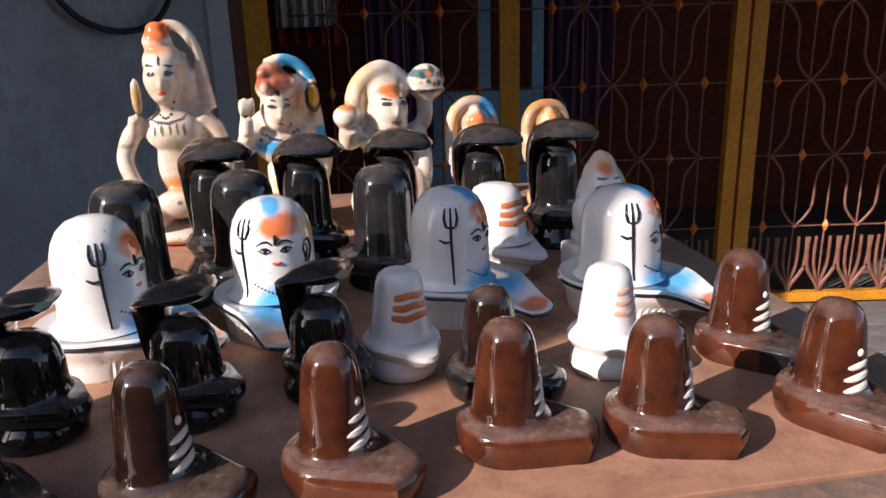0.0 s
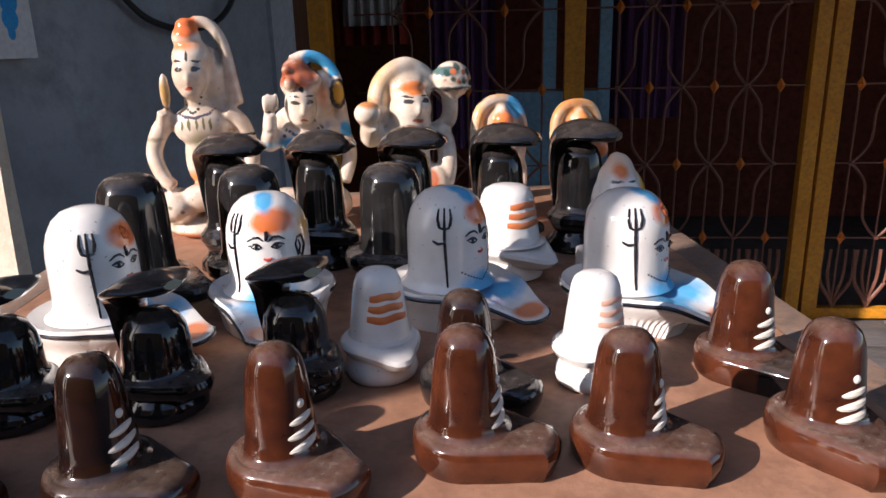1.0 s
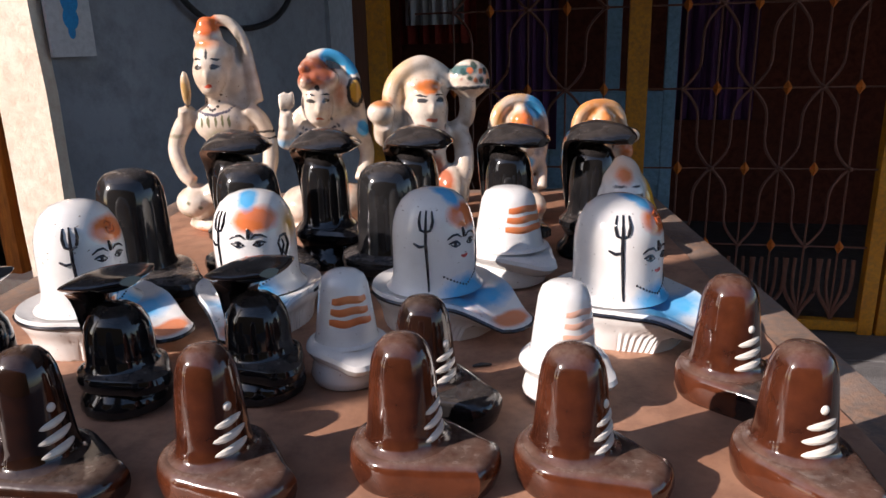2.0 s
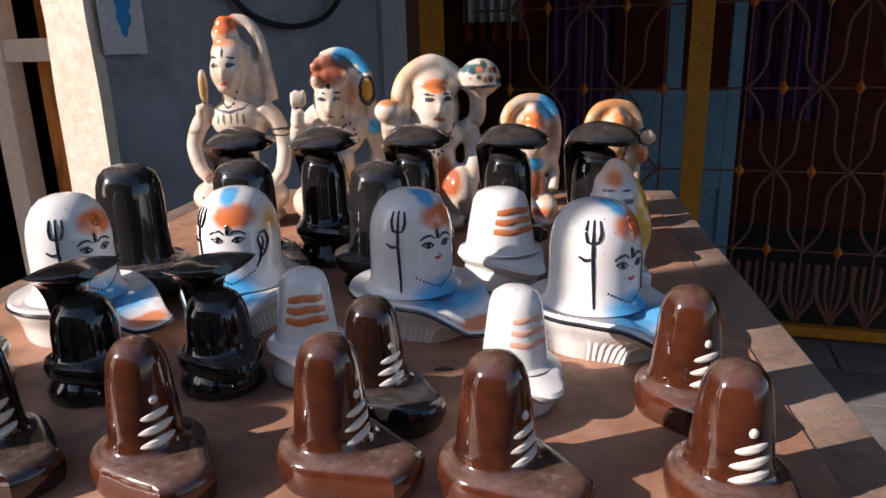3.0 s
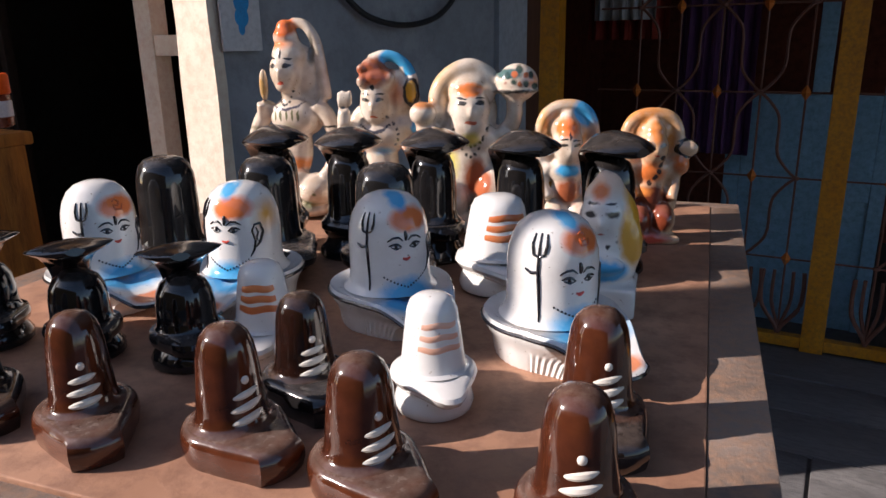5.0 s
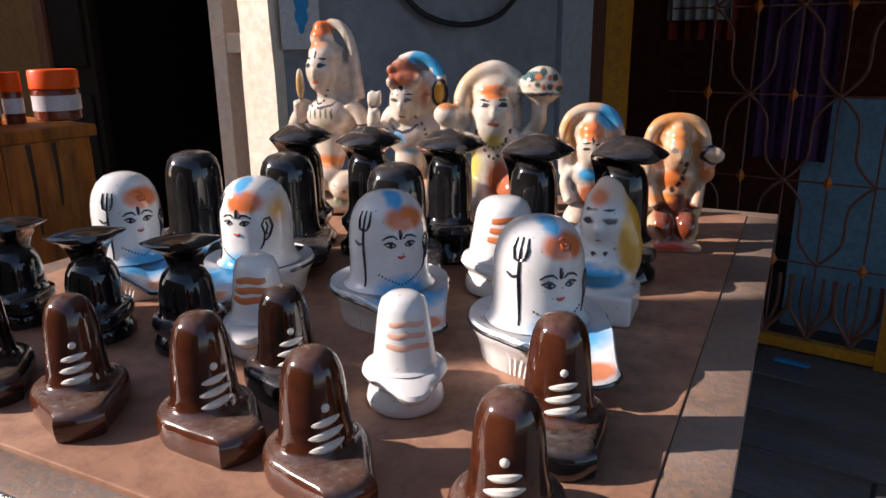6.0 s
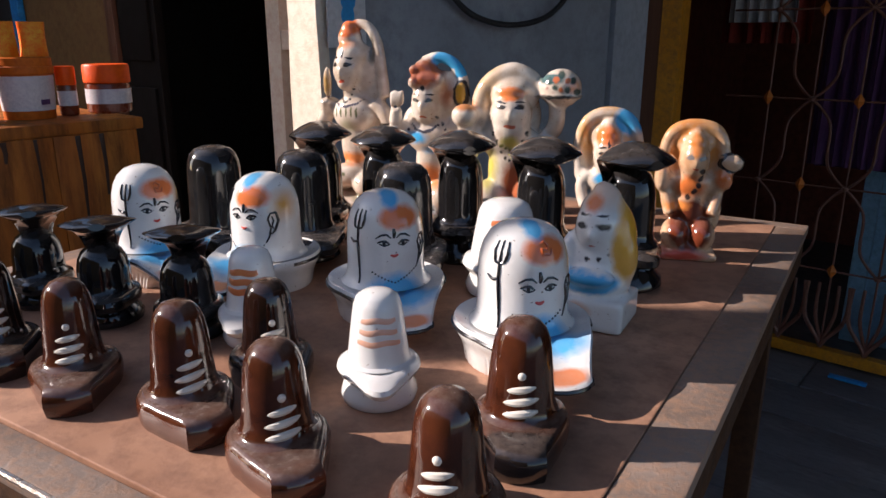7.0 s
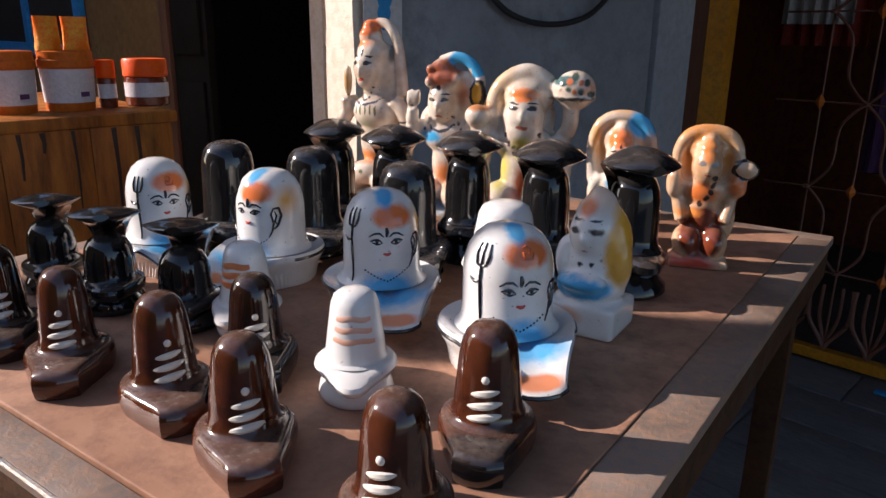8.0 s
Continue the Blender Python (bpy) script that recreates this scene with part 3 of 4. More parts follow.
def hood(sections, dish=0.0, n=20):
    """A cobra hood: cross-sections (x, z, half width, half thickness) along its spine, lens-shaped and dished."""
    sec = spline(sections, 5)
    rings = []
    for i, (x, z, w, th) in enumerate(sec):
        x0, z0 = sec[max(i - 1, 0)][:2]
        x1, z1 = sec[min(i + 1, len(sec) - 1)][:2]
        d = Vector((x1 - x0, 0, z1 - z0)).normalized()
        nrm = Vector((-d.z, 0, d.x))
        ring = []
        for j in range(n):
            k = 2 * math.pi * j / n
            cx, sx = math.cos(k), math.sin(k)
            ring.append(Vector((x, 0, z)) + Vector((0, w * cx, 0)) + nrm * (th * sx * (1 - 0.55 * cx * cx) + dish * w * cx * cx))
        rings.append(ring)
    return loft(rings)


BIGB = [(0.0300, 0.044), (0.0262, 0.048), (0.0248, 0.056), (0.0250, 0.075), (0.0242, 0.092), (0.0222, 0.104), (0.0180, 0.113), (0.0110, 0.1175), (0.0008, 0.119)]


def hooded_large(at, turn):
    t = thing("hooded_lingam", at, turn, "tall black glazed lingam under a broad cobra hood", "figurine", "large hooded figurines on the table")
    part("foot", lathe([(0.034, 0), (0.037, 0.003), (0.036, 0.010), (0.030, 0.016), (0.0275, 0.022), (0.031, 0.028), (0.0335, 0.034), (0.0325, 0.039), (0.0295, 0.0435)], 36), m_black, t)
    part("spout_plate", plate(drop_outline(0.034, 0.056, 0.011), [(0.029, 0.9), (0.033, 1.0), (0.039, 1.0), (0.0425, 0.9)]), m_black, t)
    part("shaft", lathe(BIGB, 36), m_black, t)
    part("cobra_hood", hood([(-0.024, 0.040, 0.013, 0.008), (-0.028, 0.075, 0.015, 0.010), (-0.027, 0.102, 0.019, 0.013), (-0.018, 0.121, 0.029, 0.0155), (0.000, 0.1300, 0.037, 0.0135), (0.022, 0.1310, 0.034, 0.011), (0.038, 0.129, 0.022, 0.009), (0.047, 0.127, 0.008, 0.005)], -0.10), m_black, t)


for x, y, a in ((-0.128, 0.785, -28), (-0.036, 0.800, -40), (0.055, 0.828, -40), (0.152, 0.840, -38), (0.238, 0.866, -38)):
    hooded_large(P(x, y, TOP), a)

SMB = [(0.0245, 0.0290), (0.0222, 0.0315), (0.0215, 0.0370), (0.0212, 0.0480), (0.0196, 0.0570), (0.0160, 0.0640), (0.0100, 0.0685), (0.0008, 0.0700)]


def hooded_small(at, turn):
    t = thing("hooded_lingam", at, turn, "small jet-black glazed lingam under a wide pointed cobra hood", "figurine", "small hooded figurines on the table")
    part("foot", lathe([(0.0255, 0), (0.0280, 0.002), (0.0285, 0.0075), (0.0260, 0.012), (0.0235, 0.0155), (0.0245, 0.018)], 40, None, 0.0004, 20), m_black, t)
    part("spout_plate", plate(drop_outline(0.0285, 0.042, 0.013), [(0.0165, 0.86), (0.0195, 0.97), (0.0245, 1.0), (0.0280, 0.96), (0.0300, 0.85)]), m_black, t)
    part("shaft", lathe(SMB, 36), m_black, t)
    part("cobra_hood", hood([(-0.019, 0.026, 0.010, 0.006), (-0.0235, 0.048, 0.012, 0.007), (-0.0225, 0.066, 0.015, 0.007), (-0.016, 0.078, 0.022, 0.009), (-0.002, 0.0855, 0.031, 0.008), (0.013, 0.0865, 0.022, 0.006), (0.025, 0.0890, 0.007, 0.003)], 0.06), m_black, t)


for x, y, a in ((-0.150, 0.463, -24), (-0.060, 0.482, -26), (0.022, 0.512, -38)):
    hooded_small(P(x, y, TOP), a)


# ---- seated statuettes: one plain mesh each ----
def restack(parts_list, patches, table, k=1.0):
    """Shifts heights by a table of (old, new), so that heads sit higher on longer bodies."""
    def up(z):
        for (a0, b0), (a1, b1) in zip(table, table[1:]):
            if a0 <= z <= a1:
                return b0 + (b1 - b0) * (z - a0) / (a1 - a0)
        return z
    out = []
    for p in parts_list:
        if p[0] == "b":
            c, r = p[1], p[2]
            z0, z1 = up(max(0, c[2] - r[2])), up(c[2] + r[2])
            out.append(("b", (c[0], c[1], (z0 + z1) / 2), (r[0] * k, r[1] * k, (z1 - z0) / 2)))
        elif p[0] == "t":
            out.append(("t", [(x, y, up(z)) for x, y, z in p[1]], p[2]))
        else:
            out.append(p)
    return out, tuple(((p[0][0], p[0][1], up(p[0][2])), *p[1:]) for p in patches)


def statuette(at, turn, name, label, parts_list, patches, base=(CREAM1, CREAM2), f=(1, 1, 1)):
    bm = bmesh.new()
    patches = [(tuple(c * k for c, k in zip(p[0], f)), tuple(c * k for c, k in zip(p[1], f)), *p[2:]) for p in patches]
    for p in parts_list:
        if p[0] == "b":
            ball(p[1], p[2], bm, 20, 14)
        elif p[0] == "x":
            box(*p[1], p[2], bm)
        else:
            tube(spline(p[1], 6), p[2], bm, 12)
    bm.transform(Matrix.Diagonal((*f, 1)))
    ob = part(name, bm, glaze(name + "_paint", *base, (0.5, 0.42, 0.34), 0.2, 0.13, (0.26, 0.15, 0.08), patches))
    re = ob.modifiers.new("merge", "REMESH")
    re.mode, re.voxel_size, re.use_smooth_shade = "VOXEL", 0.0017, True
    sm = ob.modifiers.new("soften", "SMOOTH")
    sm.factor, sm.iterations = 0.5, 4
    ob.matrix_basis = Matrix.Translation(at) @ Matrix.Rotation(radians(turn), 4, "Z")
    return tagged(ob, label, "statuette", "statuettes at the back of the table")


def dots(x, pts, r, colour):
    """Paint dots at (y, z) on the front of a statuette."""
    return tuple(((x, y, z), (0.02, r, r), colour, 0.35, 0) for y, z in pts)


def garland(w, z, drop, n):
    return [(w * (2 * i / (n - 1) - 1), z - drop * (1 - (2 * i / (n - 1) - 1) ** 2)) for i in range(n)]


OLIVE, RUST, BLACKISH = (0.16, 0.17, 0.09), (0.42, 0.10, 0.03), (0.02, 0.02, 0.022)
def limb(pts, r0, r1):
    """A tapered limb through points."""
    n = 6 * (len(pts) - 1)
    return ("t", pts, [r0 + (r1 - r0) * i / n for i in range(n + 1)])


S1 = [("b", (0.0, 0.004, 0.012), (0.040, 0.052, 0.015)), ("b", (0.010, -0.030, 0.040), (0.034, 0.028, 0.022)), ("b", (0.010, 0.036, 0.040), (0.034, 0.028, 0.022)), ("b", (0.018, 0.002, 0.050), (0.022, 0.030, 0.018)),
      ("b", (0.0, 0.005, 0.096), (0.017, 0.023, 0.045)), ("b", (0.003, 0.006, 0.136), (0.021, 0.034, 0.026)), ("b", (0.004, 0.002, 0.164), (0.011, 0.013, 0.018)), ("b", (-0.008, 0.020, 0.150), (0.010, 0.030, 0.040)),
      ("b", (0.008, 0, 0.196), (0.022, 0.0205, 0.027)), ("b", (0.029, 0, 0.192), (0.004, 0.0035, 0.008)), ("b", (0.014, 0, 0.178), (0.013, 0.013, 0.010)), ("b", (0.0, 0.004, 0.214), (0.023, 0.024, 0.024)),
      ("b", (0.0, 0.000, 0.238), (0.016, 0.017, 0.016)), ("b", (0.0, 0.000, 0.251), (0.011, 0.012, 0.010)), ("b", (-0.006, 0.018, 0.196), (0.012, 0.022, 0.034)),
      limb([(-0.004, 0.008, 0.257), (-0.005, 0.026, 0.253), (-0.006, 0.039, 0.232), (-0.006, 0.045, 0.195), (-0.004, 0.050, 0.158)], 0.0065, 0.009),
      limb([(0.0, -0.024, 0.150), (0.002, -0.042, 0.132), (0.006, -0.052, 0.104), (0.018, -0.042, 0.076), (0.022, -0.030, 0.066)], 0.0125, 0.008), limb([(0.004, -0.040, 0.132), (0.016, -0.034, 0.155)], 0.008, 0.007),
      ("b", (0.016, -0.029, 0.178), (0.006, 0.0062, 0.022)), limb([(0.0, 0.036, 0.150), (0.0, 0.052, 0.136), (0.002, 0.062, 0.104), (0.010, 0.058, 0.072), (0.018, 0.048, 0.058)], 0.0125, 0.0085)]
ST1_P = (((0, 0, 0.250), (0.03, 0.019, 0.018), (0.74, 0.15, 0.02), 0.3, 0), ((0.012, -0.002, 0.229), (0.02, 0.024, 0.009), (0.70, 0.22, 0.06), 0.7, 0), ((-0.004, 0.034, 0.224), (0.02, 0.006, 0.026), (0.17, 0.15, 0.12), 0.4, 0),
         ((0.022, 0.0, 0.217), (0.010, 0.0024, 0.0085), BLACKISH, 0.3, 0), ((0.022, -0.0105, 0.2118), (0.012, 0.0072, 0.0017), BLACKISH, 0.3, 0), ((0.022, 0.0105, 0.2118), (0.012, 0.0072, 0.0017), BLACKISH, 0.3, 0), ((0.026, -0.0092, 0.2030), (0.012, 0.0066, 0.0036), BLACKISH, 0.3, 0), ((0.026, 0.0092, 0.2030), (0.012, 0.0066, 0.0036), BLACKISH, 0.3, 0), ((0.028, 0.0, 0.181), (0.010, 0.0055, 0.0020), (0.6, 0.08, 0.04), 0.3, 0),
         ((0.014, -0.029, 0.176), (0.02, 0.009, 0.024), (0.48, 0.28, 0.09), 0.5, 0), ((0.02, 0.004, 0.120), (0.03, 0.019, 0.012), (0.42, 0.41, 0.27), 0.7, 0), ((0, 0.060, 0.124), (0.02, 0.016, 0.0024), BLACKISH, 0.3, 0), ((0, 0.060, 0.116), (0.02, 0.016, 0.0020), BLACKISH, 0.3, 0), ((0, -0.048, 0.122), (0.02, 0.014, 0.005), OLIVE, 0.5, 0),
         ((0.02, 0.008, 0.074), (0.04, 0.052, 0.012), (0.76, 0.25, 0.06), 0.6, 0), ((0.03, 0.03, 0.022), (0.02, 0.02, 0.012), OLIVE, 0.7, 0), ((0.03, -0.04, 0.022), (0.02, 0.012, 0.014), OLIVE, 0.7, 0), ((0.02, -0.02, 0.004), (0.05, 0.05, 0.008), (0.74, 0.25, 0.07), 0.6, 0),
         *[((0.024, y, 0.139), (0.02, 0.0020, 0.009), (0.16, 0.16, 0.08), 0.4, 0) for y in (-0.014, -0.006, 0.003, 0.011, 0.019)], *dots(0.024, garland(0.031, 0.161, 0.014, 21), 0.0024, (0.08, 0.07, 0.10)), *dots(0.020, garland(0.011, 0.170, 0.018, 9), 0.0020, BLACKISH), *dots(0.030, [(-0.035, 0.045), (-0.022, 0.038), (0.028, 0.046), (0.042, 0.038), (0.005, 0.055)], 0.0040, OLIVE))
statuette(P(-0.218, 0.922, TOP), -74, "seated_statuette", "tall cream glazed seated statuette with an orange topknot", S1, ST1_P)

S2 = [("b", (0.0, 0, 0.010), (0.042, 0.048, 0.014)), ("b", (0.008, -0.026, 0.034), (0.034, 0.028, 0.024)), ("b", (0.008, 0.028, 0.034), (0.034, 0.028, 0.024)), ("b", (0.0, 0.006, 0.078), (0.018, 0.022, 0.040)), ("b", (0.002, 0.006, 0.112), (0.021, 0.034, 0.024)),
      ("b", (0.008, 0, 0.156), (0.021, 0.0195, 0.027)), ("b", (0.029, 0, 0.152), (0.004, 0.004, 0.007)), ("b", (0.012, 0, 0.140), (0.013, 0.014, 0.010)), ("b", (0.002, 0.004, 0.182), (0.022, 0.026, 0.020)), ("b", (0.002, -0.002, 0.198), (0.016, 0.017, 0.014)), ("b", (-0.004, 0.022, 0.164), (0.014, 0.022, 0.034)), ("b", (-0.006, 0.004, 0.130), (0.014, 0.040, 0.030)),
      *[("b", (0.020 - 0.002 * i, -0.013 + 0.011 * i, 0.183 + 0.003 * (i % 2)), (0.007, 0.0075, 0.008)) for i in range(4)], *[("b", (0.014 - 0.002 * i, -0.014 + 0.010 * i, 0.198 + 0.003 * (i % 2)), (0.006, 0.007, 0.007)) for i in range(3)],
      limb([(-0.004, -0.006, 0.208), (-0.004, 0.014, 0.214), (-0.004, 0.034, 0.207), (-0.003, 0.047, 0.188), (0.0, 0.050, 0.160)], 0.0075, 0.0075), ("b", (0.004, 0.047, 0.168), (0.008, 0.0095, 0.019)), limb([(-0.004, 0.050, 0.165), (-0.004, 0.053, 0.135), (-0.002, 0.054, 0.105)], 0.0075, 0.010),
      limb([(0.0, 0.030, 0.126), (0.0, 0.050, 0.118), (0.002, 0.058, 0.090), (0.014, 0.046, 0.060)], 0.0125, 0.0085), limb([(0.0, -0.024, 0.126), (0.002, -0.040, 0.112), (0.014, -0.040, 0.128), (0.016, -0.038, 0.148)], 0.012, 0.008),
      *[("b", (0.017, -0.044 + 0.0048 * i, 0.161 + 0.002 * (i % 2)), (0.0045, 0.0026, 0.011)) for i in range(4)]]
HAIR = (0.36, 0.085, 0.03)
ST2_P = (((0.0, 0.000, 0.192), (0.04, 0.030, 0.023), HAIR, 0.25, 0), ((0.0, 0.028, 0.168), (0.026, 0.013, 0.024), (0.42, 0.15, 0.07), 0.6, 0), ((0, 0.032, 0.212), (0.03, 0.028, 0.014), SKYBLUE, 0.2, 0), ((0, 0.046, 0.198), (0.03, 0.010, 0.016), SKYBLUE, 0.25, 0), ((0.0, 0.050, 0.187), (0.03, 0.010, 0.004), (0.78, 0.70, 0.58), 0.3, 0),
         ((0.004, 0.047, 0.168), (0.03, 0.0115, 0.020), BLACKISH, 0.12, 0), ((0.004, 0.047, 0.169), (0.034, 0.007, 0.014), (0.66, 0.36, 0.04), 0.2, 0), ((0.02, -0.016, 0.112), (0.03, 0.026, 0.011), SKYBLUE, 0.5, 0), ((0.0, 0.054, 0.124), (0.03, 0.010, 0.012), SKYBLUE, 0.3, 0), ((0.0, -0.042, 0.112), (0.03, 0.014, 0.009), SKYBLUE, 0.6, 0), ((0.03, 0.012, 0.096), (0.035, 0.020, 0.008), SKYBLUE, 0.7, 0),
         ((0.028, 0.0, 0.140), (0.010, 0.006, 0.0020), (0.5, 0.12, 0.05), 0.3, 0), ((0.026, 0.0, 0.176), (0.010, 0.0035, 0.005), BLACKISH, 0.3, 0), ((0.026, -0.009, 0.161), (0.012, 0.0062, 0.0032), BLACKISH, 0.3, 0), ((0.026, 0.009, 0.161), (0.012, 0.0062, 0.0032), BLACKISH, 0.3, 0), ((0.026, -0.010, 0.168), (0.012, 0.0082, 0.0013), BLACKISH, 0.3, 0), ((0.026, 0.010, 0.168), (0.012, 0.0082, 0.0013), BLACKISH, 0.3, 0),
         ((0.03, 0.008, 0.062), (0.035, 0.036, 0.022), (0.74, 0.24, 0.06), 0.5, 0), ((0.03, 0, 0.02), (0.03, 0.03, 0.012), (0.25, 0.4, 0.5), 0.8, 0), *dots(0.022, garland(0.022, 0.132, 0.012, 15), 0.0026, (0.05, 0.05, 0.07)), *dots(0.022, [(0.024, 0.130), (0.028, 0.124), (0.030, 0.117), (0.029, 0.110), (0.026, 0.104)], 0.0026, (0.05, 0.05, 0.07)), *dots(0.022, [(-0.020, 0.128), (-0.023, 0.121), (0.016, 0.138)], 0.0032, (0.05, 0.05, 0.07)))
statuette(P(-0.094, 0.942, TOP), -64, "seated_statuette", "cream glazed statuette with brown hair and a blue scarf", S2, ST2_P)

S3 = [("b", (0.0, 0, 0.010), (0.042, 0.050, 0.013)), ("b", (0.006, -0.028, 0.034), (0.034, 0.028, 0.024)), ("b", (0.006, 0.030, 0.040), (0.034, 0.026, 0.028)), ("b", (0.0, 0, 0.070), (0.020, 0.030, 0.042)), ("b", (0.0, 0, 0.098), (0.020, 0.040, 0.022)),
      ("t", [(0, -0.036, 0.106), (0.0, -0.054, 0.098), (0.010, -0.058, 0.115)], [0.012] * 13), ("b", (0.010, -0.060, 0.130), (0.015, 0.018, 0.016)), ("t", [(0, 0.036, 0.106), (0.0, 0.052, 0.090), (0.010, 0.050, 0.064), (0.020, 0.040, 0.050)], [0.013] * 19),
      ("t", [(0.0, 0.046, 0.095), (0.004, 0.058, 0.120), (0.004, 0.058, 0.148)], [0.011] * 13), ("b", (0.004, 0.060, 0.174), (0.019, 0.026, 0.022)), ("b", (0.004, 0.062, 0.160), (0.022, 0.030, 0.005)), ("b", (0.008, 0, 0.138), (0.026, 0.028, 0.034)), ("b", (0.033, 0, 0.132), (0.004, 0.0045, 0.008)),
      ("b", (0.0, 0, 0.164), (0.024, 0.026, 0.022)), ("t", [(-0.006, -0.037, 0.112), (-0.006, -0.040, 0.150), (-0.006, -0.027, 0.183), (-0.006, 0.0, 0.195), (-0.006, 0.026, 0.184), (-0.006, 0.036, 0.16)], [0.0125] * 31), ("b", (-0.012, 0, 0.135), (0.012, 0.040, 0.05))]
ST3_P = (((0.026, 0.0, 0.166), (0.024, 0.019, 0.010), (0.80, 0.19, 0.02), 0.35, 0), ((0.010, -0.060, 0.143), (0.03, 0.022, 0.009), (0.56, 0.20, 0.05), 0.5, 0), ((0.004, 0.052, 0.188), (0.03, 0.022, 0.008), (0.04, 0.12, 0.12), 0.3, 0), ((0.004, 0.076, 0.180), (0.03, 0.014, 0.012), (0.72, 0.26, 0.09), 0.5, 0),
         ((0.004, 0.060, 0.161), (0.03, 0.034, 0.0036), BLACKISH, 0.3, 0), ((-0.008, -0.028, 0.170), (0.020, 0.034, 0.040), (0.68, 0.38, 0.12), 0.6, 0),
         ((0.030, -0.012, 0.143), (0.012, 0.0080, 0.0036), BLACKISH, 0.3, 0), ((0.030, 0.012, 0.143), (0.012, 0.0080, 0.0036), BLACKISH, 0.3, 0), ((0.028, -0.013, 0.151), (0.012, 0.0100, 0.0014), BLACKISH, 0.3, 0), ((0.028, 0.013, 0.151), (0.012, 0.0100, 0.0014), BLACKISH, 0.3, 0),
         ((0.032, 0.0, 0.118), (0.010, 0.009, 0.0028), (0.60, 0.14, 0.07), 0.3, 0), ((0.02, -0.030, 0.072), (0.035, 0.018, 0.034), (0.58, 0.50, 0.08), 0.5, 0), ((0.03, 0.008, 0.058), (0.035, 0.022, 0.032), RUST, 0.35, 0), ((0.03, 0.036, 0.012), (0.03, 0.014, 0.012), BLACKISH, 0.6, 0), ((0.03, -0.02, 0.010), (0.03, 0.02, 0.010), OLIVE, 0.7, 0),
         *dots(0.030, garland(0.028, 0.116, 0.026, 11), 0.0034, BLACKISH), *dots(0.030, garland(0.022, 0.110, 0.030, 9), 0.0034, BLACKISH), *dots(0.004, [(0.045, 0.178), (0.06, 0.182), (0.07, 0.172), (0.053, 0.170)], 0.005, (0.30, 0.06, 0.05)))
S3, ST3_P = restack(S3, ST3_P, ((0, 0), (0.098, 0.118), (0.138, 0.157), (0.164, 0.174), (0.176, 0.180), (0.3, 0.3)), 0.98)
S3 += [("b", (0.004, 0.062, 0.181), (0.020, 0.027, 0.023)), ("b", (-0.004, 0.002, 0.172), (0.018, 0.034, 0.026)), ("b", (0.010, 0, 0.136), (0.020, 0.026, 0.026))]
ST3_P += (*dots(0.012, [(0.048, 0.190), (0.062, 0.197), (0.076, 0.190), (0.070, 0.180), (0.055, 0.183), (0.082, 0.178)], 0.0055, (0.03, 0.07, 0.06)), *dots(0.012, [(0.056, 0.191), (0.069, 0.190), (0.062, 0.180)], 0.0045, (0.62, 0.16, 0.05)), ((0.02, 0.0, 0.176), (0.03, 0.024, 0.006), (0.66, 0.20, 0.05), 0.5, 0), ((0.022, 0.0, 0.118), (0.02, 0.016, 0.012), (0.62, 0.55, 0.12), 0.6, 0))
statuette(P(0.039, 0.945, TOP), -58, "seated_statuette", "cream glazed statuette holding a spotted bowl at the shoulder", S3, ST3_P, f=(1, 0.93, 1))

S4 = [("b", (0.0, 0, 0.008), (0.030, 0.036, 0.010)), ("b", (0.004, -0.018, 0.024), (0.026, 0.020, 0.018)), ("b", (0.004, 0.018, 0.024), (0.026, 0.020, 0.018)), ("b", (0, 0, 0.056), (0.015, 0.021, 0.034)), ("b", (0, 0, 0.078), (0.016, 0.028, 0.018)),
      ("t", [(0, -0.024, 0.086), (0.0, -0.035, 0.070), (0.012, -0.028, 0.046)], [0.0085] * 13), ("t", [(0, 0.024, 0.086), (0.0, 0.035, 0.070), (0.012, 0.028, 0.046)], [0.0085] * 13), ("b", (0.006, 0, 0.108), (0.020, 0.021, 0.026)), ("b", (0.002, 0, 0.130), (0.017, 0.017, 0.013)), ("b", (0.002, 0, 0.141), (0.010, 0.010, 0.008)), ("b", (0.025, 0, 0.104), (0.003, 0.003, 0.006)),
      ("t", [(-0.006, -0.036, 0.080), (-0.006, -0.040, 0.118), (-0.006, -0.028, 0.146), (-0.006, 0.0, 0.154), (-0.006, 0.028, 0.146), (-0.006, 0.040, 0.118), (-0.006, 0.036, 0.080)], [0.0088] * 37), ("b", (-0.010, 0, 0.104), (0.009, 0.036, 0.046)), ("b", (-0.004, 0, 0.128), (0.010, 0.029, 0.020))]
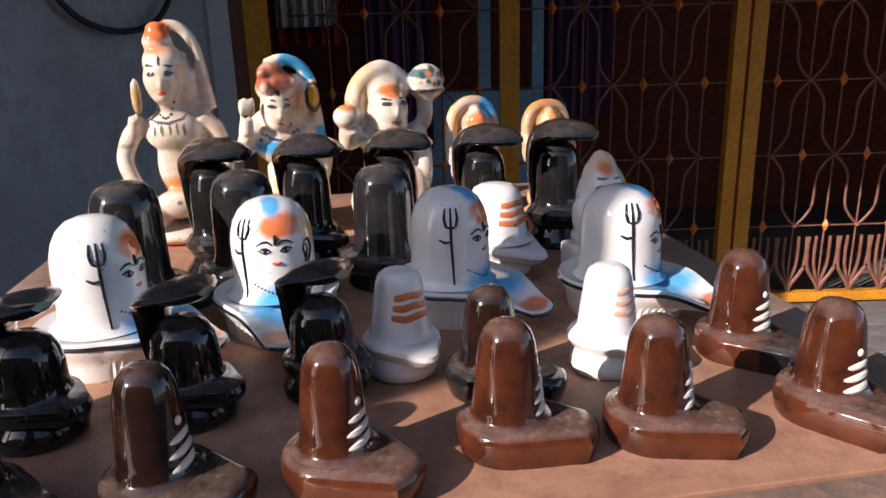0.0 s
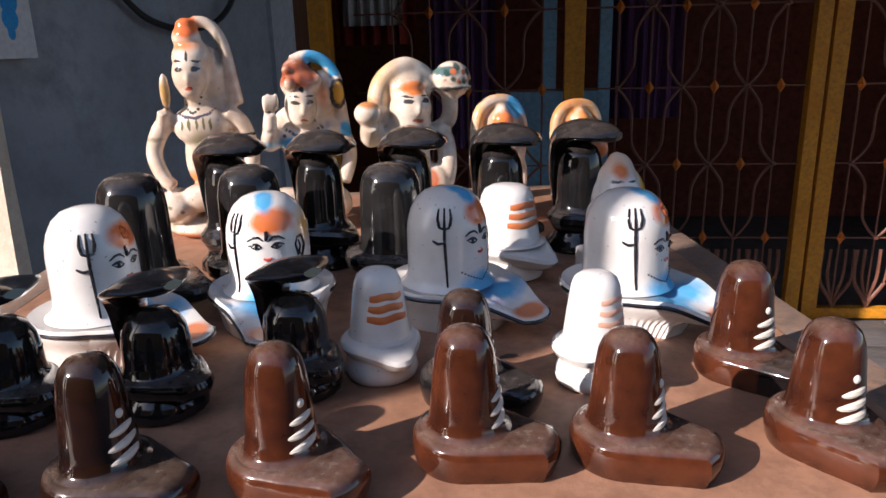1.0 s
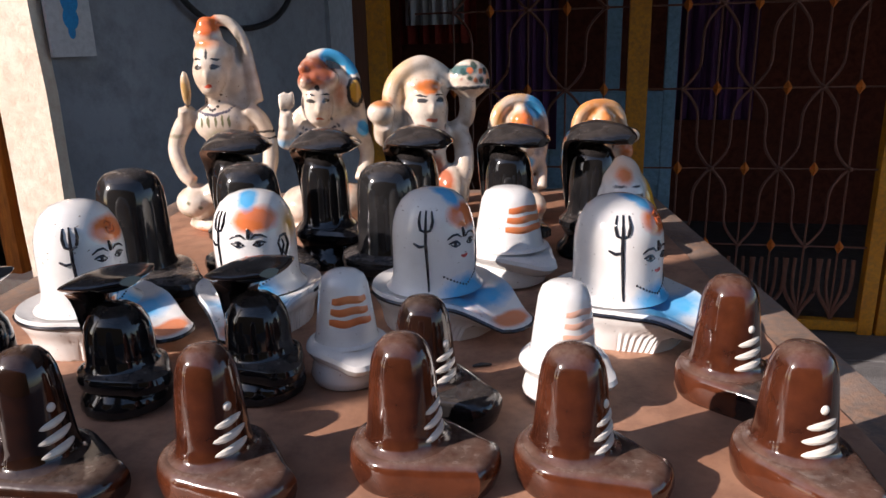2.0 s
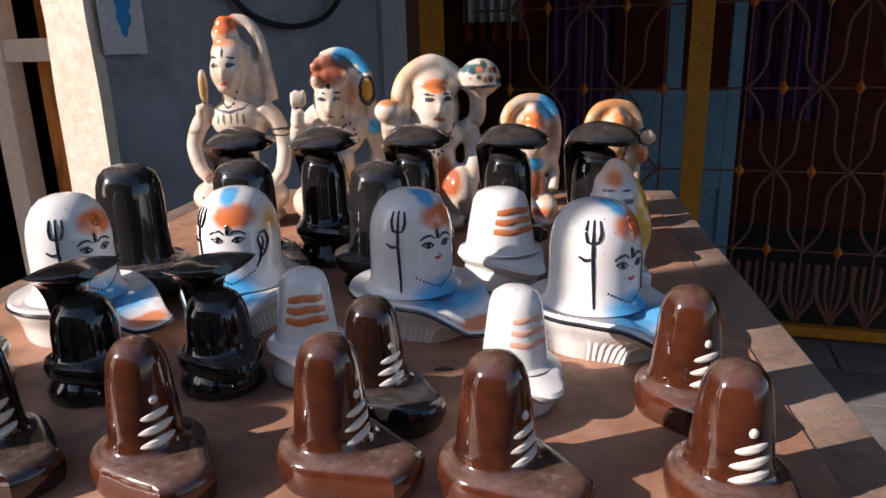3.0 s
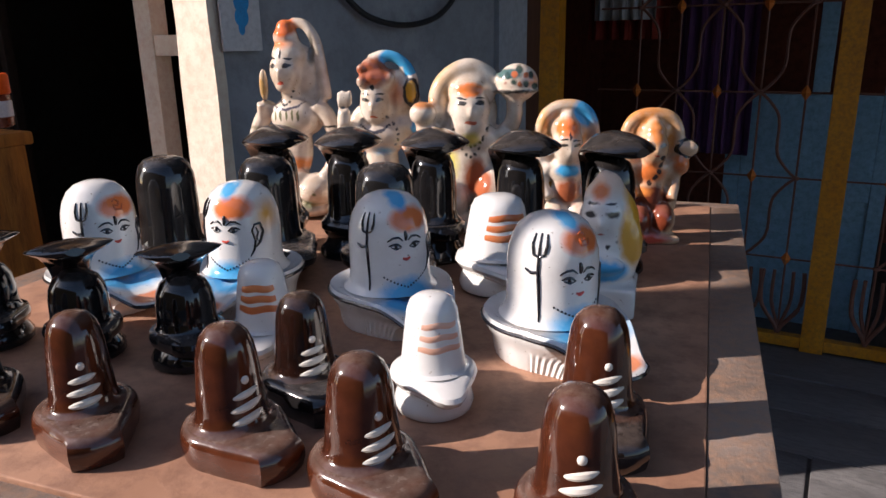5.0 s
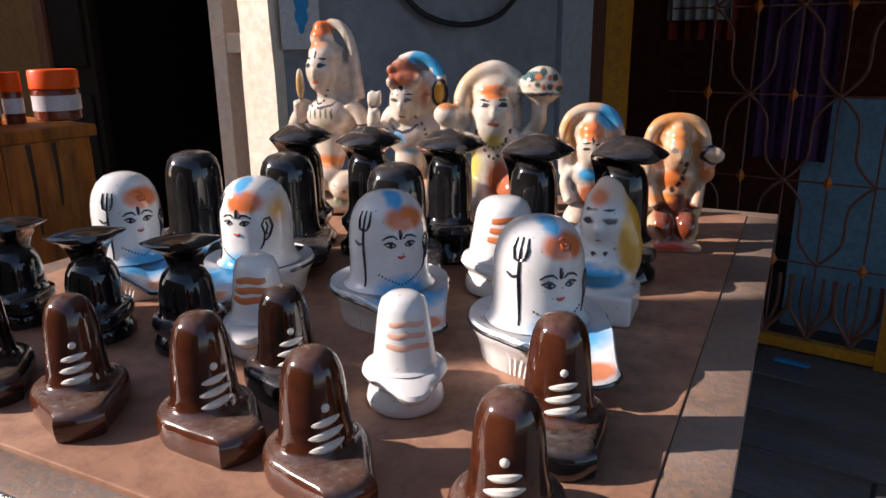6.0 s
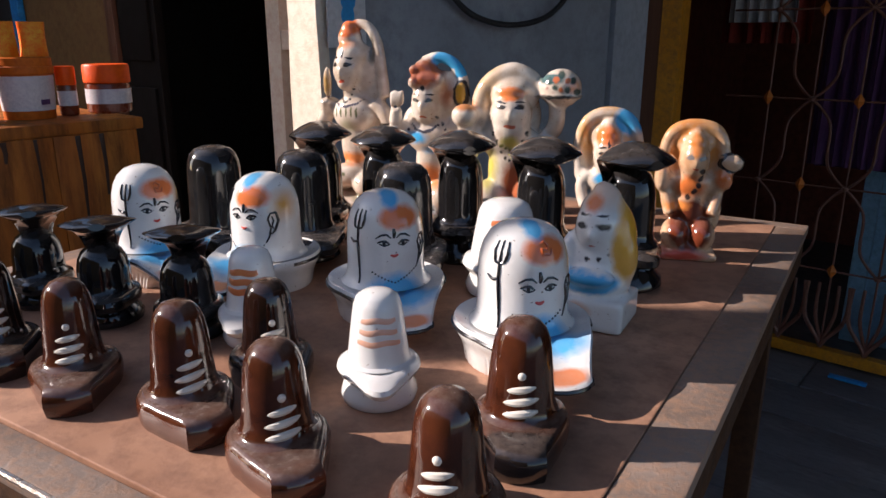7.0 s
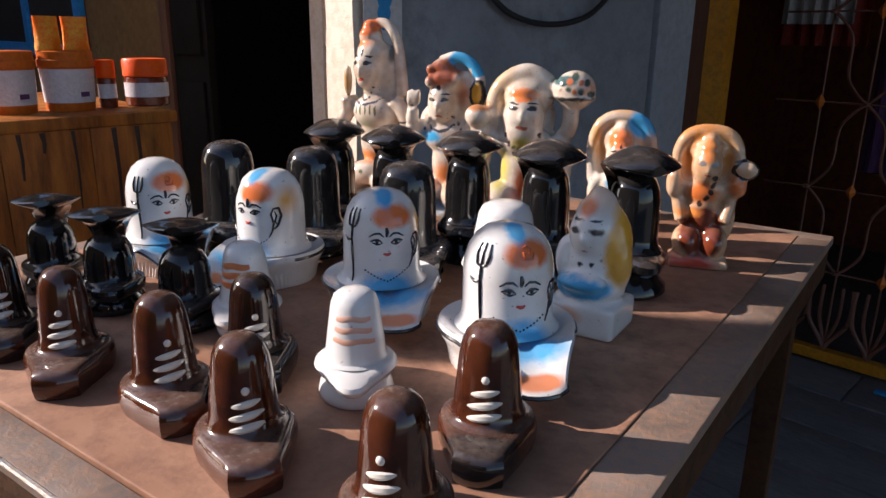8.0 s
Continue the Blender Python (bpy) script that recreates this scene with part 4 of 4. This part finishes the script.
ST4_P = (((-0.008, 0, 0.130), (0.0135, 0.055, 0.060), (0.68, 0.36, 0.14), 0.4, 0), ((-0.004, 0.026, 0.146), (0.02, 0.026, 0.020), SKYBLUE, 0.3, 0), ((0.014, -0.004, 0.130), (0.025, 0.022, 0.015), (0.78, 0.18, 0.03), 0.4, 0), ((0.0, -0.034, 0.13), (0.02, 0.012, 0.03), (0.72, 0.36, 0.10), 0.7, 0), ((0.0, 0.036, 0.12), (0.02, 0.010, 0.022), (0.40, 0.30, 0.24), 0.7, 0), ((0.02, 0, 0.080), (0.02, 0.024, 0.010), SKYBLUE, 0.35, 0), ((0.02, 0, 0.054), (0.03, 0.024, 0.020), RUST, 0.4, 0),
         ((0.024, -0.009, 0.111), (0.010, 0.0055, 0.0024), BLACKISH, 0.3, 0), ((0.024, 0.009, 0.111), (0.010, 0.0055, 0.0024), BLACKISH, 0.3, 0), ((0.024, -0.009, 0.117), (0.010, 0.007, 0.0013), BLACKISH, 0.3, 0), ((0.024, 0.009, 0.117), (0.010, 0.007, 0.0013), BLACKISH, 0.3, 0), ((0.024, 0.0, 0.121), (0.010, 0.002, 0.006), BLACKISH, 0.3, 0), ((0.03, 0, 0.022), (0.02, 0.03, 0.010), (0.66, 0.16, 0.06), 0.6, 0), ((0.03, 0, 0.006), (0.02, 0.03, 0.007), (0.06, 0.25, 0.42), 0.6, 0))
statuette(P(0.150, 0.985, TOP), -60, "seated_statuette", "small cream statuette with an orange and blue halo", S4, ST4_P, f=(0.95, 0.84, 1.0))

S5 = [p for p in S4 if p[0] != "b" or p[1][0] != -0.012] + [("b", (0.002, 0.050, 0.104), (0.010, 0.018, 0.012)), ("b", (0.004, 0.042, 0.084), (0.012, 0.012, 0.012)), ("b", (0.004, -0.042, 0.086), (0.012, 0.011, 0.018)), ("x", (-0.030, -0.040, 0.0, 0.030, 0.040, 0.010), 0.003), ("b", (-0.010, 0.010, 0.050), (0.010, 0.036, 0.042))]
ST5_P = (((-0.008, 0, 0.138), (0.0135, 0.055, 0.060), (0.64, 0.25, 0.06), 0.25, 0), ((-0.008, 0.02, 0.150), (0.0135, 0.030, 0.020), (0.70, 0.42, 0.20), 0.6, 0), ((0.018, 0, 0.130), (0.02, 0.011, 0.018), (0.72, 0.24, 0.05), 0.35, 0), ((0.02, -0.004, 0.076), (0.03, 0.030, 0.017), (0.80, 0.20, 0.04), 0.5, 0), ((0.022, 0, 0.036), (0.060, 0.033, 0.034), (0.17, 0.026, 0.008), 0.2, 0), ((0.02, -0.020, 0.056), (0.03, 0.024, 0.008), (0.76, 0.26, 0.06), 0.5, 0),
         ((0.002, 0.042, 0.084), (0.02, 0.016, 0.014), (0.80, 0.18, 0.03), 0.35, 0), ((0.002, 0.050, 0.104), (0.02, 0.016, 0.011), BLACKISH, 0, 0.14), ((0.024, -0.009, 0.111), (0.010, 0.0065, 0.0034), (0.18, 0.17, 0.17), 0.4, 0), ((0.024, 0.009, 0.111), (0.010, 0.0065, 0.0034), (0.18, 0.17, 0.17), 0.4, 0), ((0.024, 0.0, 0.098), (0.010, 0.006, 0.002), (0.5, 0.1, 0.05), 0.4, 0), ((0.02, -0.01, 0.006), (0.05, 0.044, 0.009), (0.62, 0.07, 0.04), 0.5, 0),
         *dots(0.020, [(0.010, 0.094), (0.010, 0.086), (0.007, 0.078), (0.002, 0.071), (-0.006, 0.066)], 0.0046, BLACKISH))
S5, ST5_P = restack(S5, ST5_P, ((0, 0), (0.078, 0.089), (0.108, 0.119), (0.130, 0.137), (0.16, 0.16), (0.3, 0.3)))
statuette(P(0.247, 1.000, TOP), -62, "seated_statuette", "small statuette with an orange halo and a red-brown skirt", S5, ST5_P, ((0.52, 0.29, 0.15), (0.72, 0.50, 0.33)), f=(0.88, 0.78, 0.94))

S6 = [("x", (-0.029, -0.031, 0.0, 0.029, 0.031, 0.028), 0.003), ("b", (0.0, 0, 0.038), (0.027, 0.030, 0.016)), ("b", (0.0, 0, 0.056), (0.020, 0.024, 0.026)), ("b", (0.005, 0, 0.086), (0.020, 0.019, 0.024)), ("b", (-0.003, 0, 0.098), (0.019, 0.018, 0.018)), ("b", (-0.005, 0, 0.111), (0.010, 0.010, 0.012)), ("b", (-0.012, 0.004, 0.078), (0.014, 0.021, 0.034)),
      ("b", (0.004, -0.022, 0.060), (0.012, 0.009, 0.020)), ("b", (0.0, 0.024, 0.060), (0.012, 0.010, 0.024)), ("b", (0.026, 0, 0.083), (0.003, 0.003, 0.005)), ("b", (0.022, 0.0, 0.046), (0.012, 0.022, 0.008))]
ST6_P = (((0.014, -0.002, 0.108), (0.014, 0.010, 0.014), (0.72, 0.19, 0.04), 0.6, 0), ((-0.008, 0.022, 0.082), (0.024, 0.013, 0.040), (0.80, 0.40, 0.04), 0.4, 0), ((0.024, -0.004, 0.042), (0.024, 0.034, 0.012), SKYBLUE, 0.25, 0), ((0.034, -0.012, 0.018), (0.02, 0.02, 0.010), (0.7, 0.3, 0.12), 0.7, 0), ((0.024, -0.010, 0.090), (0.010, 0.0078, 0.0036), INK, 0.4, 0),
         ((0.024, 0.010, 0.090), (0.010, 0.0078, 0.0036), INK, 0.4, 0), ((0.022, -0.012, 0.064), (0.008, 0.003, 0.003), INK, 0.4, 0), ((0.022, -0.004, 0.060), (0.008, 0.003, 0.003), INK, 0.4, 0), ((0.022, 0.006, 0.061), (0.008, 0.003, 0.003), INK, 0.4, 0), ((0.022, 0.014, 0.066), (0.008, 0.003, 0.003), INK, 0.4, 0))
S6 += [("b", (-0.006, 0.004, 0.072), (0.024, 0.027, 0.040)), ("b", (-0.005, 0.002, 0.098), (0.015, 0.0165, 0.024))]
ST6_P = (((-0.004, 0.0, 0.112), (0.03, 0.026, 0.022), (0.74, 0.50, 0.34), 0.7, 0), ((0.004, 0.026, 0.070), (0.030, 0.014, 0.034), (0.82, 0.42, 0.05), 0.35, 0)) + ST6_P + (((0.024, -0.011, 0.0985), (0.010, 0.0095, 0.0016), INK, 0.3, 0), ((0.024, 0.011, 0.0985), (0.010, 0.0095, 0.0016), INK, 0.3, 0), ((0.030, 0.0, 0.072), (0.012, 0.005, 0.002), (0.5, 0.1, 0.06), 0.3, 0))
statuette(P(0.264, 0.757, TOP), -78, "seated_statuette", "white glazed bust statuette on a square plinth", S6, ST6_P, (WHITE1, WHITE2))

# ---- counter with jars ----
counter = thing("counter", P(-1.02, 0.60), 0, "stained brown wooden counter with drips down its front", "counter")
CT = 0.847 - GROUND
part("counter_top", box(-0.32, -0.62, CT - 0.022, 0.265, 0.288, CT, 0.005), m_wood, counter)
for i in range(6):
    y0 = -0.60 + i * 0.145
    part("plank", box(0.245, y0 + 0.0004, 0.0, 0.262, y0 + 0.1446, CT - 0.022, 0.002), m_wood, counter)
drs = random.Random(21)
for i in range(16):
    y0, ln, r0 = -0.52 + i * 0.048 + drs.uniform(-0.015, 0.015), drs.uniform(0.03, 0.17), drs.uniform(0.0025, 0.006)
    bm = tube([(0.2625, y0, CT - 0.024), (0.2625, y0 + 0.002, CT - 0.024 - ln * 0.5), (0.2625, y0, CT - 0.024 - ln)], [r0, r0 * 0.7, r0 * 0.45], None, 8)
    for v in bm.verts:
        v.co.x = 0.2625 + (v.co.x - 0.2625) * 0.12
    part("drip_stain", bm, m_drip, counter, "dark dried drip")
part("end_board", box(-0.30, 0.270, 0.0, 0.243, 0.284, CT - 0.022, 0.002), m_wood, counter)
part("back_board", box(-0.31, -0.60, 0.0, -0.295, 0.268, CT - 0.022, 0.002), m_wood, counter)


def tub(x, y, r, h):
    t = thing("plastic_tub", P(x, y, 0.847), 20, "brown-orange plastic tub with a pale label on the counter", "tub", "tubs on the counter")
    part("body", lathe([(r * 0.88, 0), (r * 0.9, 0.002), (r * 0.97, h * 0.72), (r * 0.97, h * 0.74)], 40), m_tub, t)
    part("lid", lathe([(r * 0.99, h * 0.72), (r * 1.03, h * 0.74), (r * 1.03, h * 0.84), (r * 0.99, h * 0.86), (r * 1.0, h * 0.98), (r * 0.94, h), (r * 0.2, h)], 40), m_tub, t)
    label = part("label", lathe([(r * 0.925, h * 0.14), (r * 0.985, h * 0.70)], 40), m_label, t, "pale printed paper label")
    part("print", box(r * 0.90, -0.010, h * 0.24, r * 0.975, 0.006, h * 0.32, 0.0), m_purple, label)


def jar(x, y, r, h):
    t = thing("jar", P(x, y, 0.847), 30, "dark red jar with a bright orange lid on the counter", "jar", "jars on the counter")
    part("body", lathe([(r * 0.9, 0), (r * 0.98, 0.003), (r * 0.98, h * 0.58), (r * 0.9, h * 0.63)], 36), m_jar, t)
    part("lid", lathe([(r * 0.98, h * 0.62), (r * 1.02, h * 0.64), (r * 1.02, h * 0.96), (r * 0.96, h), (r * 0.1, h)], 36, None, 0.0003, 30), m_lid, t, "bright orange ribbed lid")
    part("label", lathe([(r * 0.992, h * 0.2), (r * 0.992, h * 0.5)], 36), m_label, t, "small pale label")


tub(-0.885, 0.640, 0.047, 0.108)
tub(-0.885, 0.742, 0.047, 0.108)
jar(-0.885, 0.812, 0.017, 0.090)
jar(-0.885, 0.890, 0.042, 0.092)
for y, a in ((0.716, 15), (0.765, -10)):
    t = thing("pouch", P(-0.885, y, 0.955), a, "crumpled orange and yellow foil pouch on a tub", "pouch", "pouches on the tubs")
    rr = random.Random(int(y * 1000))
    rings = []
    for i in range(9):
        f = i / 8
        wx, wy = 0.016 * (1 - 0.5 * f ** 3), 0.023 * (1 - 0.08 * math.sin(3 * f))
        rings.append([(wx * math.cos(k) * (1 + rr.uniform(-0.12, 0.12)), wy * math.copysign(abs(math.sin(k)) ** 0.6, math.sin(k)), 0.060 * f) for k in (2 * math.pi * j / 18 for j in range(18))])
    part("bag", loft(rings), m_pouch, t)

# ---- gate ----
gate = thing("gate", P(0, GY), 0, "closed iron grille gate with yellow posts and orange studs", "gate")
HG = -GROUND
posts = ((0.388, 0.480), (1.470, 1.533), (1.548, 1.618), (2.72, 2.79))
for x0, x1 in posts:
    part("post", box(x0, -0.03, 0.0, x1, 0.03, 2.6, 0.003), m_yellow, gate, "chipped yellow painted post", smooth=False)
for x0, x1 in ((-0.58, 0.387), (0.481, 1.469), (1.619, 2.719)):
    part("bottom_bar", box(x0, -0.025, 0.012, x1, 0.025, 0.062, 0.003), m_yellow, gate, "chipped yellow painted bar", smooth=False)
ROWS = [0.04 + 0.355 * i + HG for i in range(6)]
first = {}


def rod(key, make, at):
    if key in first:
        return again(first[key], at)
    first[key] = part(key.split(":")[0], make(), m_rod if "stud" not in key else m_stud, gate)
    first[key].matrix_basis = Matrix.Translation(at)
    return first[key]


def crossing(w):
    """An S-shaped rod from a boss to the boss of the next row, one column on (w: the way to it)."""
    pts = spline([(0, 0, 0.0), (0.20 * w, 0, 0.030), (0.44 * w, 0, 0.085), (0.5 * w, 0, 0.14), (0.5 * w, 0, 0.215), (0.56 * w, 0, 0.27), (0.80 * w, 0, 0.325), (w, 0, 0.355)], 4)
    return lambda: tube(pts, 0.0066, None, 6)


def petal(side, w):
    pts = spline([(0, 0, 0.0), (side * 0.10 * w, 0, 0.04), (side * 0.42 * w, 0, 0.12), (side * 0.49 * w, 0, 0.20), (side * 0.47 * w, 0, 0.29)], 4)
    return lambda: tube(pts, 0.0095, None, 6)


def bud(side, w):
    pts = spline([(0, 0.006, 0.0), (side * 0.06 * w, 0.006, 0.05), (side * 0.21 * w, 0.006, 0.14), (side * 0.23 * w, 0.006, 0.22), (side * 0.22 * w, 0.006, 0.29)], 4)
    return lambda: tube(pts, 0.008, None, 6)


def at3(x, z):
    return Vector((x, 0, z)) * U


# spans of the grille: ends, first column, step between columns, columns, whether the first column has a stud in the lowest row
for k, (x0, x1, c0, dx, cols, odd) in enumerate(((-0.58, 0.388, -0.402, 0.173, 5, 1), (0.480, 1.470, 0.633, 0.1445, 6, 0), (1.618, 2.72, 1.70, 0.157, 7, 1))):
    for z in ROWS:
        part("cross_rod", tube([(x0, 0.0, z), (x1, 0.0, z)], 0.0045, None, 6), m_rod, gate)
    for i in range(cols):
        x = c0 + dx * i
        for r, z in enumerate(ROWS):
            if (i + r + odd) % 2:
                rod("stud", lambda: lathe([(0.002, -0.030), (0.022, 0.0), (0.002, 0.030)], 4), at3(x, z))
                continue
            rod("boss", lambda: lathe([(0.004, -0.010), (0.013, -0.007), (0.015, 0.0), (0.013, 0.007), (0.004, 0.010)], 10), at3(x, z))
            for side in (-1, 1):
                if r < len(ROWS) - 1 and 0 <= i + side < cols:
                    rod("crossing_rod:%s%s" % ("abc"[k], "lr"[side > 0]), crossing(side * dx), at3(x, z))
        for side in (-1, 1):
            rod("petal_rod:%s%s" % ("abc"[k], "lr"[side > 0]), petal(side, dx), at3(x, 0.062))
            rod("bud_rod:%s%s" % ("abc"[k], "lr"[side > 0]), bud(side, dx), at3(x, 0.062))
        part("upright_rod", tube([(x, 0.010, 0.05), (x, 0.010, 2.5)], 0.005, None, 6), m_rod, gate)

# jamb posts nearer than the gate
structure("door_jamb", box(-0.690, 2.788, GROUND, -0.602, 2.90, 2.6, 0.002), m_jamb, "dark red-brown wooden door jamb", "jamb")
structure("trim", box(-0.601, 2.788, GROUND, -0.525, 2.86, 2.6, 0.003), m_yellow, "chipped yellow painted door post", "trim")

# ---- things inside the shop ----
door = thing("blue_door", P(0.32, 3.80), 0, "pale blue wooden panel door standing inside the shop", "door")
for b in ((-0.36, 0, 0.0, -0.29, 0.04, 1.09), (-0.02, 0, 1.091, 0.05, 0.04, 2.4), (0.26, 0, 0.0, 0.32, 0.04, 2.4), (-0.289, 0, 0.62, 0.259, 0.04, 1.09)):
    part("door_rail", box(*b, 0.004), m_bluepaint, door, smooth=False)
part("lower_panel", box(-0.289, 0.015, 0.0, 0.259, 0.03, 0.62, 0.002), m_bluepaint, door, smooth=False)


def hanging_cloth(x, y, w, z0, z1, material, label):
    t = thing("hanging_cloth", P(x, y, z0), 0, label, "cloth", "cloths hanging in the shop")
    n, rings = 40, []
    for z in np.linspace(0, z1 - z0, 8):
        top = [(w * (i / n - 0.5), 0.03 * math.sin(i * 0.9 + 0.8 * z) + 0.012 * math.sin(i * 2.3), z) for i in range(n + 1)]
        rings.append(top + [(px, py + 0.008, pz) for px, py, pz in reversed(top)])
    part("cloth", loft(rings), material, t)


hanging_cloth(-0.10, 3.72, 0.34, 0.45, 3.2, m_purple, "dark purple cloth hanging in folds inside the shop")
hanging_cloth(0.85, 4.1, 0.40, 0.55, 3.2, m_purple, "dark purple cloth hanging in folds inside the shop")
hanging_cloth(-0.53, 3.70, 0.30, 1.06, 3.2, m_paper, "white cloth hanging behind the gate")
hanging_cloth(-0.53, 3.77, 0.40, 0.97, 3.2, m_redcloth, "red cloth hanging behind the gate")

# ---- poster, cable, niche, door, blue window ----
poster = thing("poster", P(-0.8605, 1.494, 0.965), 76, "white paper poster with a blue blot pasted on the grey wall", "poster")
part("sheet", box(-0.053, -0.016, 0.0, 0.053, -0.008, 0.24), m_paper, poster, smooth=False)
bm = bmesh.new()
ball((0.002, -0.0165, 0.078), (0.019, 0.0012, 0.024), bm)
ball((0.004, -0.0165, 0.112), (0.021, 0.0012, 0.026), bm)
ball((0.000, -0.0165, 0.052), (0.009, 0.0012, 0.016), bm)
part("print", bm, m_bluemark, poster, "blue printed blot")
cable_pts = [(0.42, 2.62), (0.40, 1.9), (0.33, 1.32), (0.24, 1.125), (0.17, 1.050), (0.09, 1.018), (0.0, 1.008)]
run = [(k, z) for k, z in cable_pts] + [(-k, z) for k, z in reversed(cable_pts[:-1])]
cable = tagged(part("cable", tube(spline([(-0.722 - 0.257 * k, 2.02 - 0.966 * k, z + 0.018) for k, z in run], 8), 0.0085, None, 10), m_cable, at=P(0, 0, 0)), "slack loop of black cable hanging before the grey wall", "cable")
niche = thing("wooden_shelf_frame", P(-0.98, 1.90), 0, "brown wooden shelf frame beside the doorway", "shelf")
part("upright", box(-0.742, -0.01, 0, -0.665, 0.06, 2.12, 0.003), m_pillar, niche, "pale painted upright", smooth=False)
for z in (1.335, 0.62):
    part("shelf_board", box(-0.664, -0.005, z - 0.018, -0.005, 0.14, z + 0.050, 0.003), m_pillar, niche, "pale painted shelf board", smooth=False)
part("back_panel", box(-0.664, 0.14, 0, -0.005, 0.17, 2.12, 0.003), m_wood, niche, "brown wooden back panel", smooth=False)
part("inner_upright", box(-0.60, 0.05, 0, -0.545, 0.12, 1.33, 0.003), m_wood, niche, "brown wooden upright", smooth=False)
frame_d = thing("door_frame", P(-2.93, 1.88), 0, "dark wooden door frame of the black doorway", "door frame")
part("upright", box(-0.02, 0, 0, 0.06, 0.08, 2.12, 0.004), m_jamb, frame_d)
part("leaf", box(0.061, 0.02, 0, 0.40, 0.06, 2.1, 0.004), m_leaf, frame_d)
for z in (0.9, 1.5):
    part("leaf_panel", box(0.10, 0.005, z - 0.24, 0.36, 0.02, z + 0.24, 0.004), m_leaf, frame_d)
win = thing("blue_window", P(-4.9, 1.86, 0.83), 0, "bright blue painted window frame in the tan wall", "window")
for b in ((-0.98, 0, 0, 0.98, 0.035, 0.08), (-0.98, 0, 0.5, 0.98, 0.035, 0.58), (-0.98, 0, 0.081, -0.88, 0.035, 0.499), (0.88, 0, 0.081, 0.98, 0.035, 0.499), (-0.05, 0, 0.081, 0.05, 0.035, 0.499)):
    part("window_bar", box(*b, 0.003), m_bluewin, win)
for x in (-0.88, 0.051):
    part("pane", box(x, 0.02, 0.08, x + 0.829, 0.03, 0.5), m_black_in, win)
strip = tagged(part("plastic_strip", box(-0.07, -0.015, 0, 0.07, 0.015, 0.012, 0.003), m_bluewin, at=P(0.10, 3.30, GROUND + 0.018)), "bright blue plastic strip lying on the ground", "strip")

# ---- paving slabs before the gate ----
pavement = thing("pavement", P(0, 0), 0, "worn grey stone paving before the gate", "pavement", kind="structure")
prs = random.Random(11)
kinds = []
for w in (0.86, 0.98, 1.10):
    ob = part("slab", box(-w / 2 + 0.006, -0.142, -0.01, w / 2 - 0.006, 0.142, 0.014, 0.005), m_slab, pavement)
    kinds.append((w, ob))
used = set()
for row in range(8):
    x, y = -1.4 + prs.uniform(0, 0.5), 1.22 + row * 0.296
    while x < 4.0:
        w, ob = kinds[prs.randrange(3)]
        at = Vector((x + w / 2, y, prs.uniform(-0.003, 0.003))) * U
        if ob.name in used:
            again(ob, at)
        else:
            used.add(ob.name)
            ob.matrix_basis = Matrix.Translation(at)
        x += w

# ---- twig on the table ----
tagged(part("twig", tube([(-0.006, -0.002, 0.0016), (0.0, 0.0006, 0.0020), (0.007, 0.003, 0.0016)], [0.0008, 0.0016, 0.0007], None, 6), m_cable, at=P(0.163, 0.567, TOP)), "small dark twig lying on the brown board", "twig")
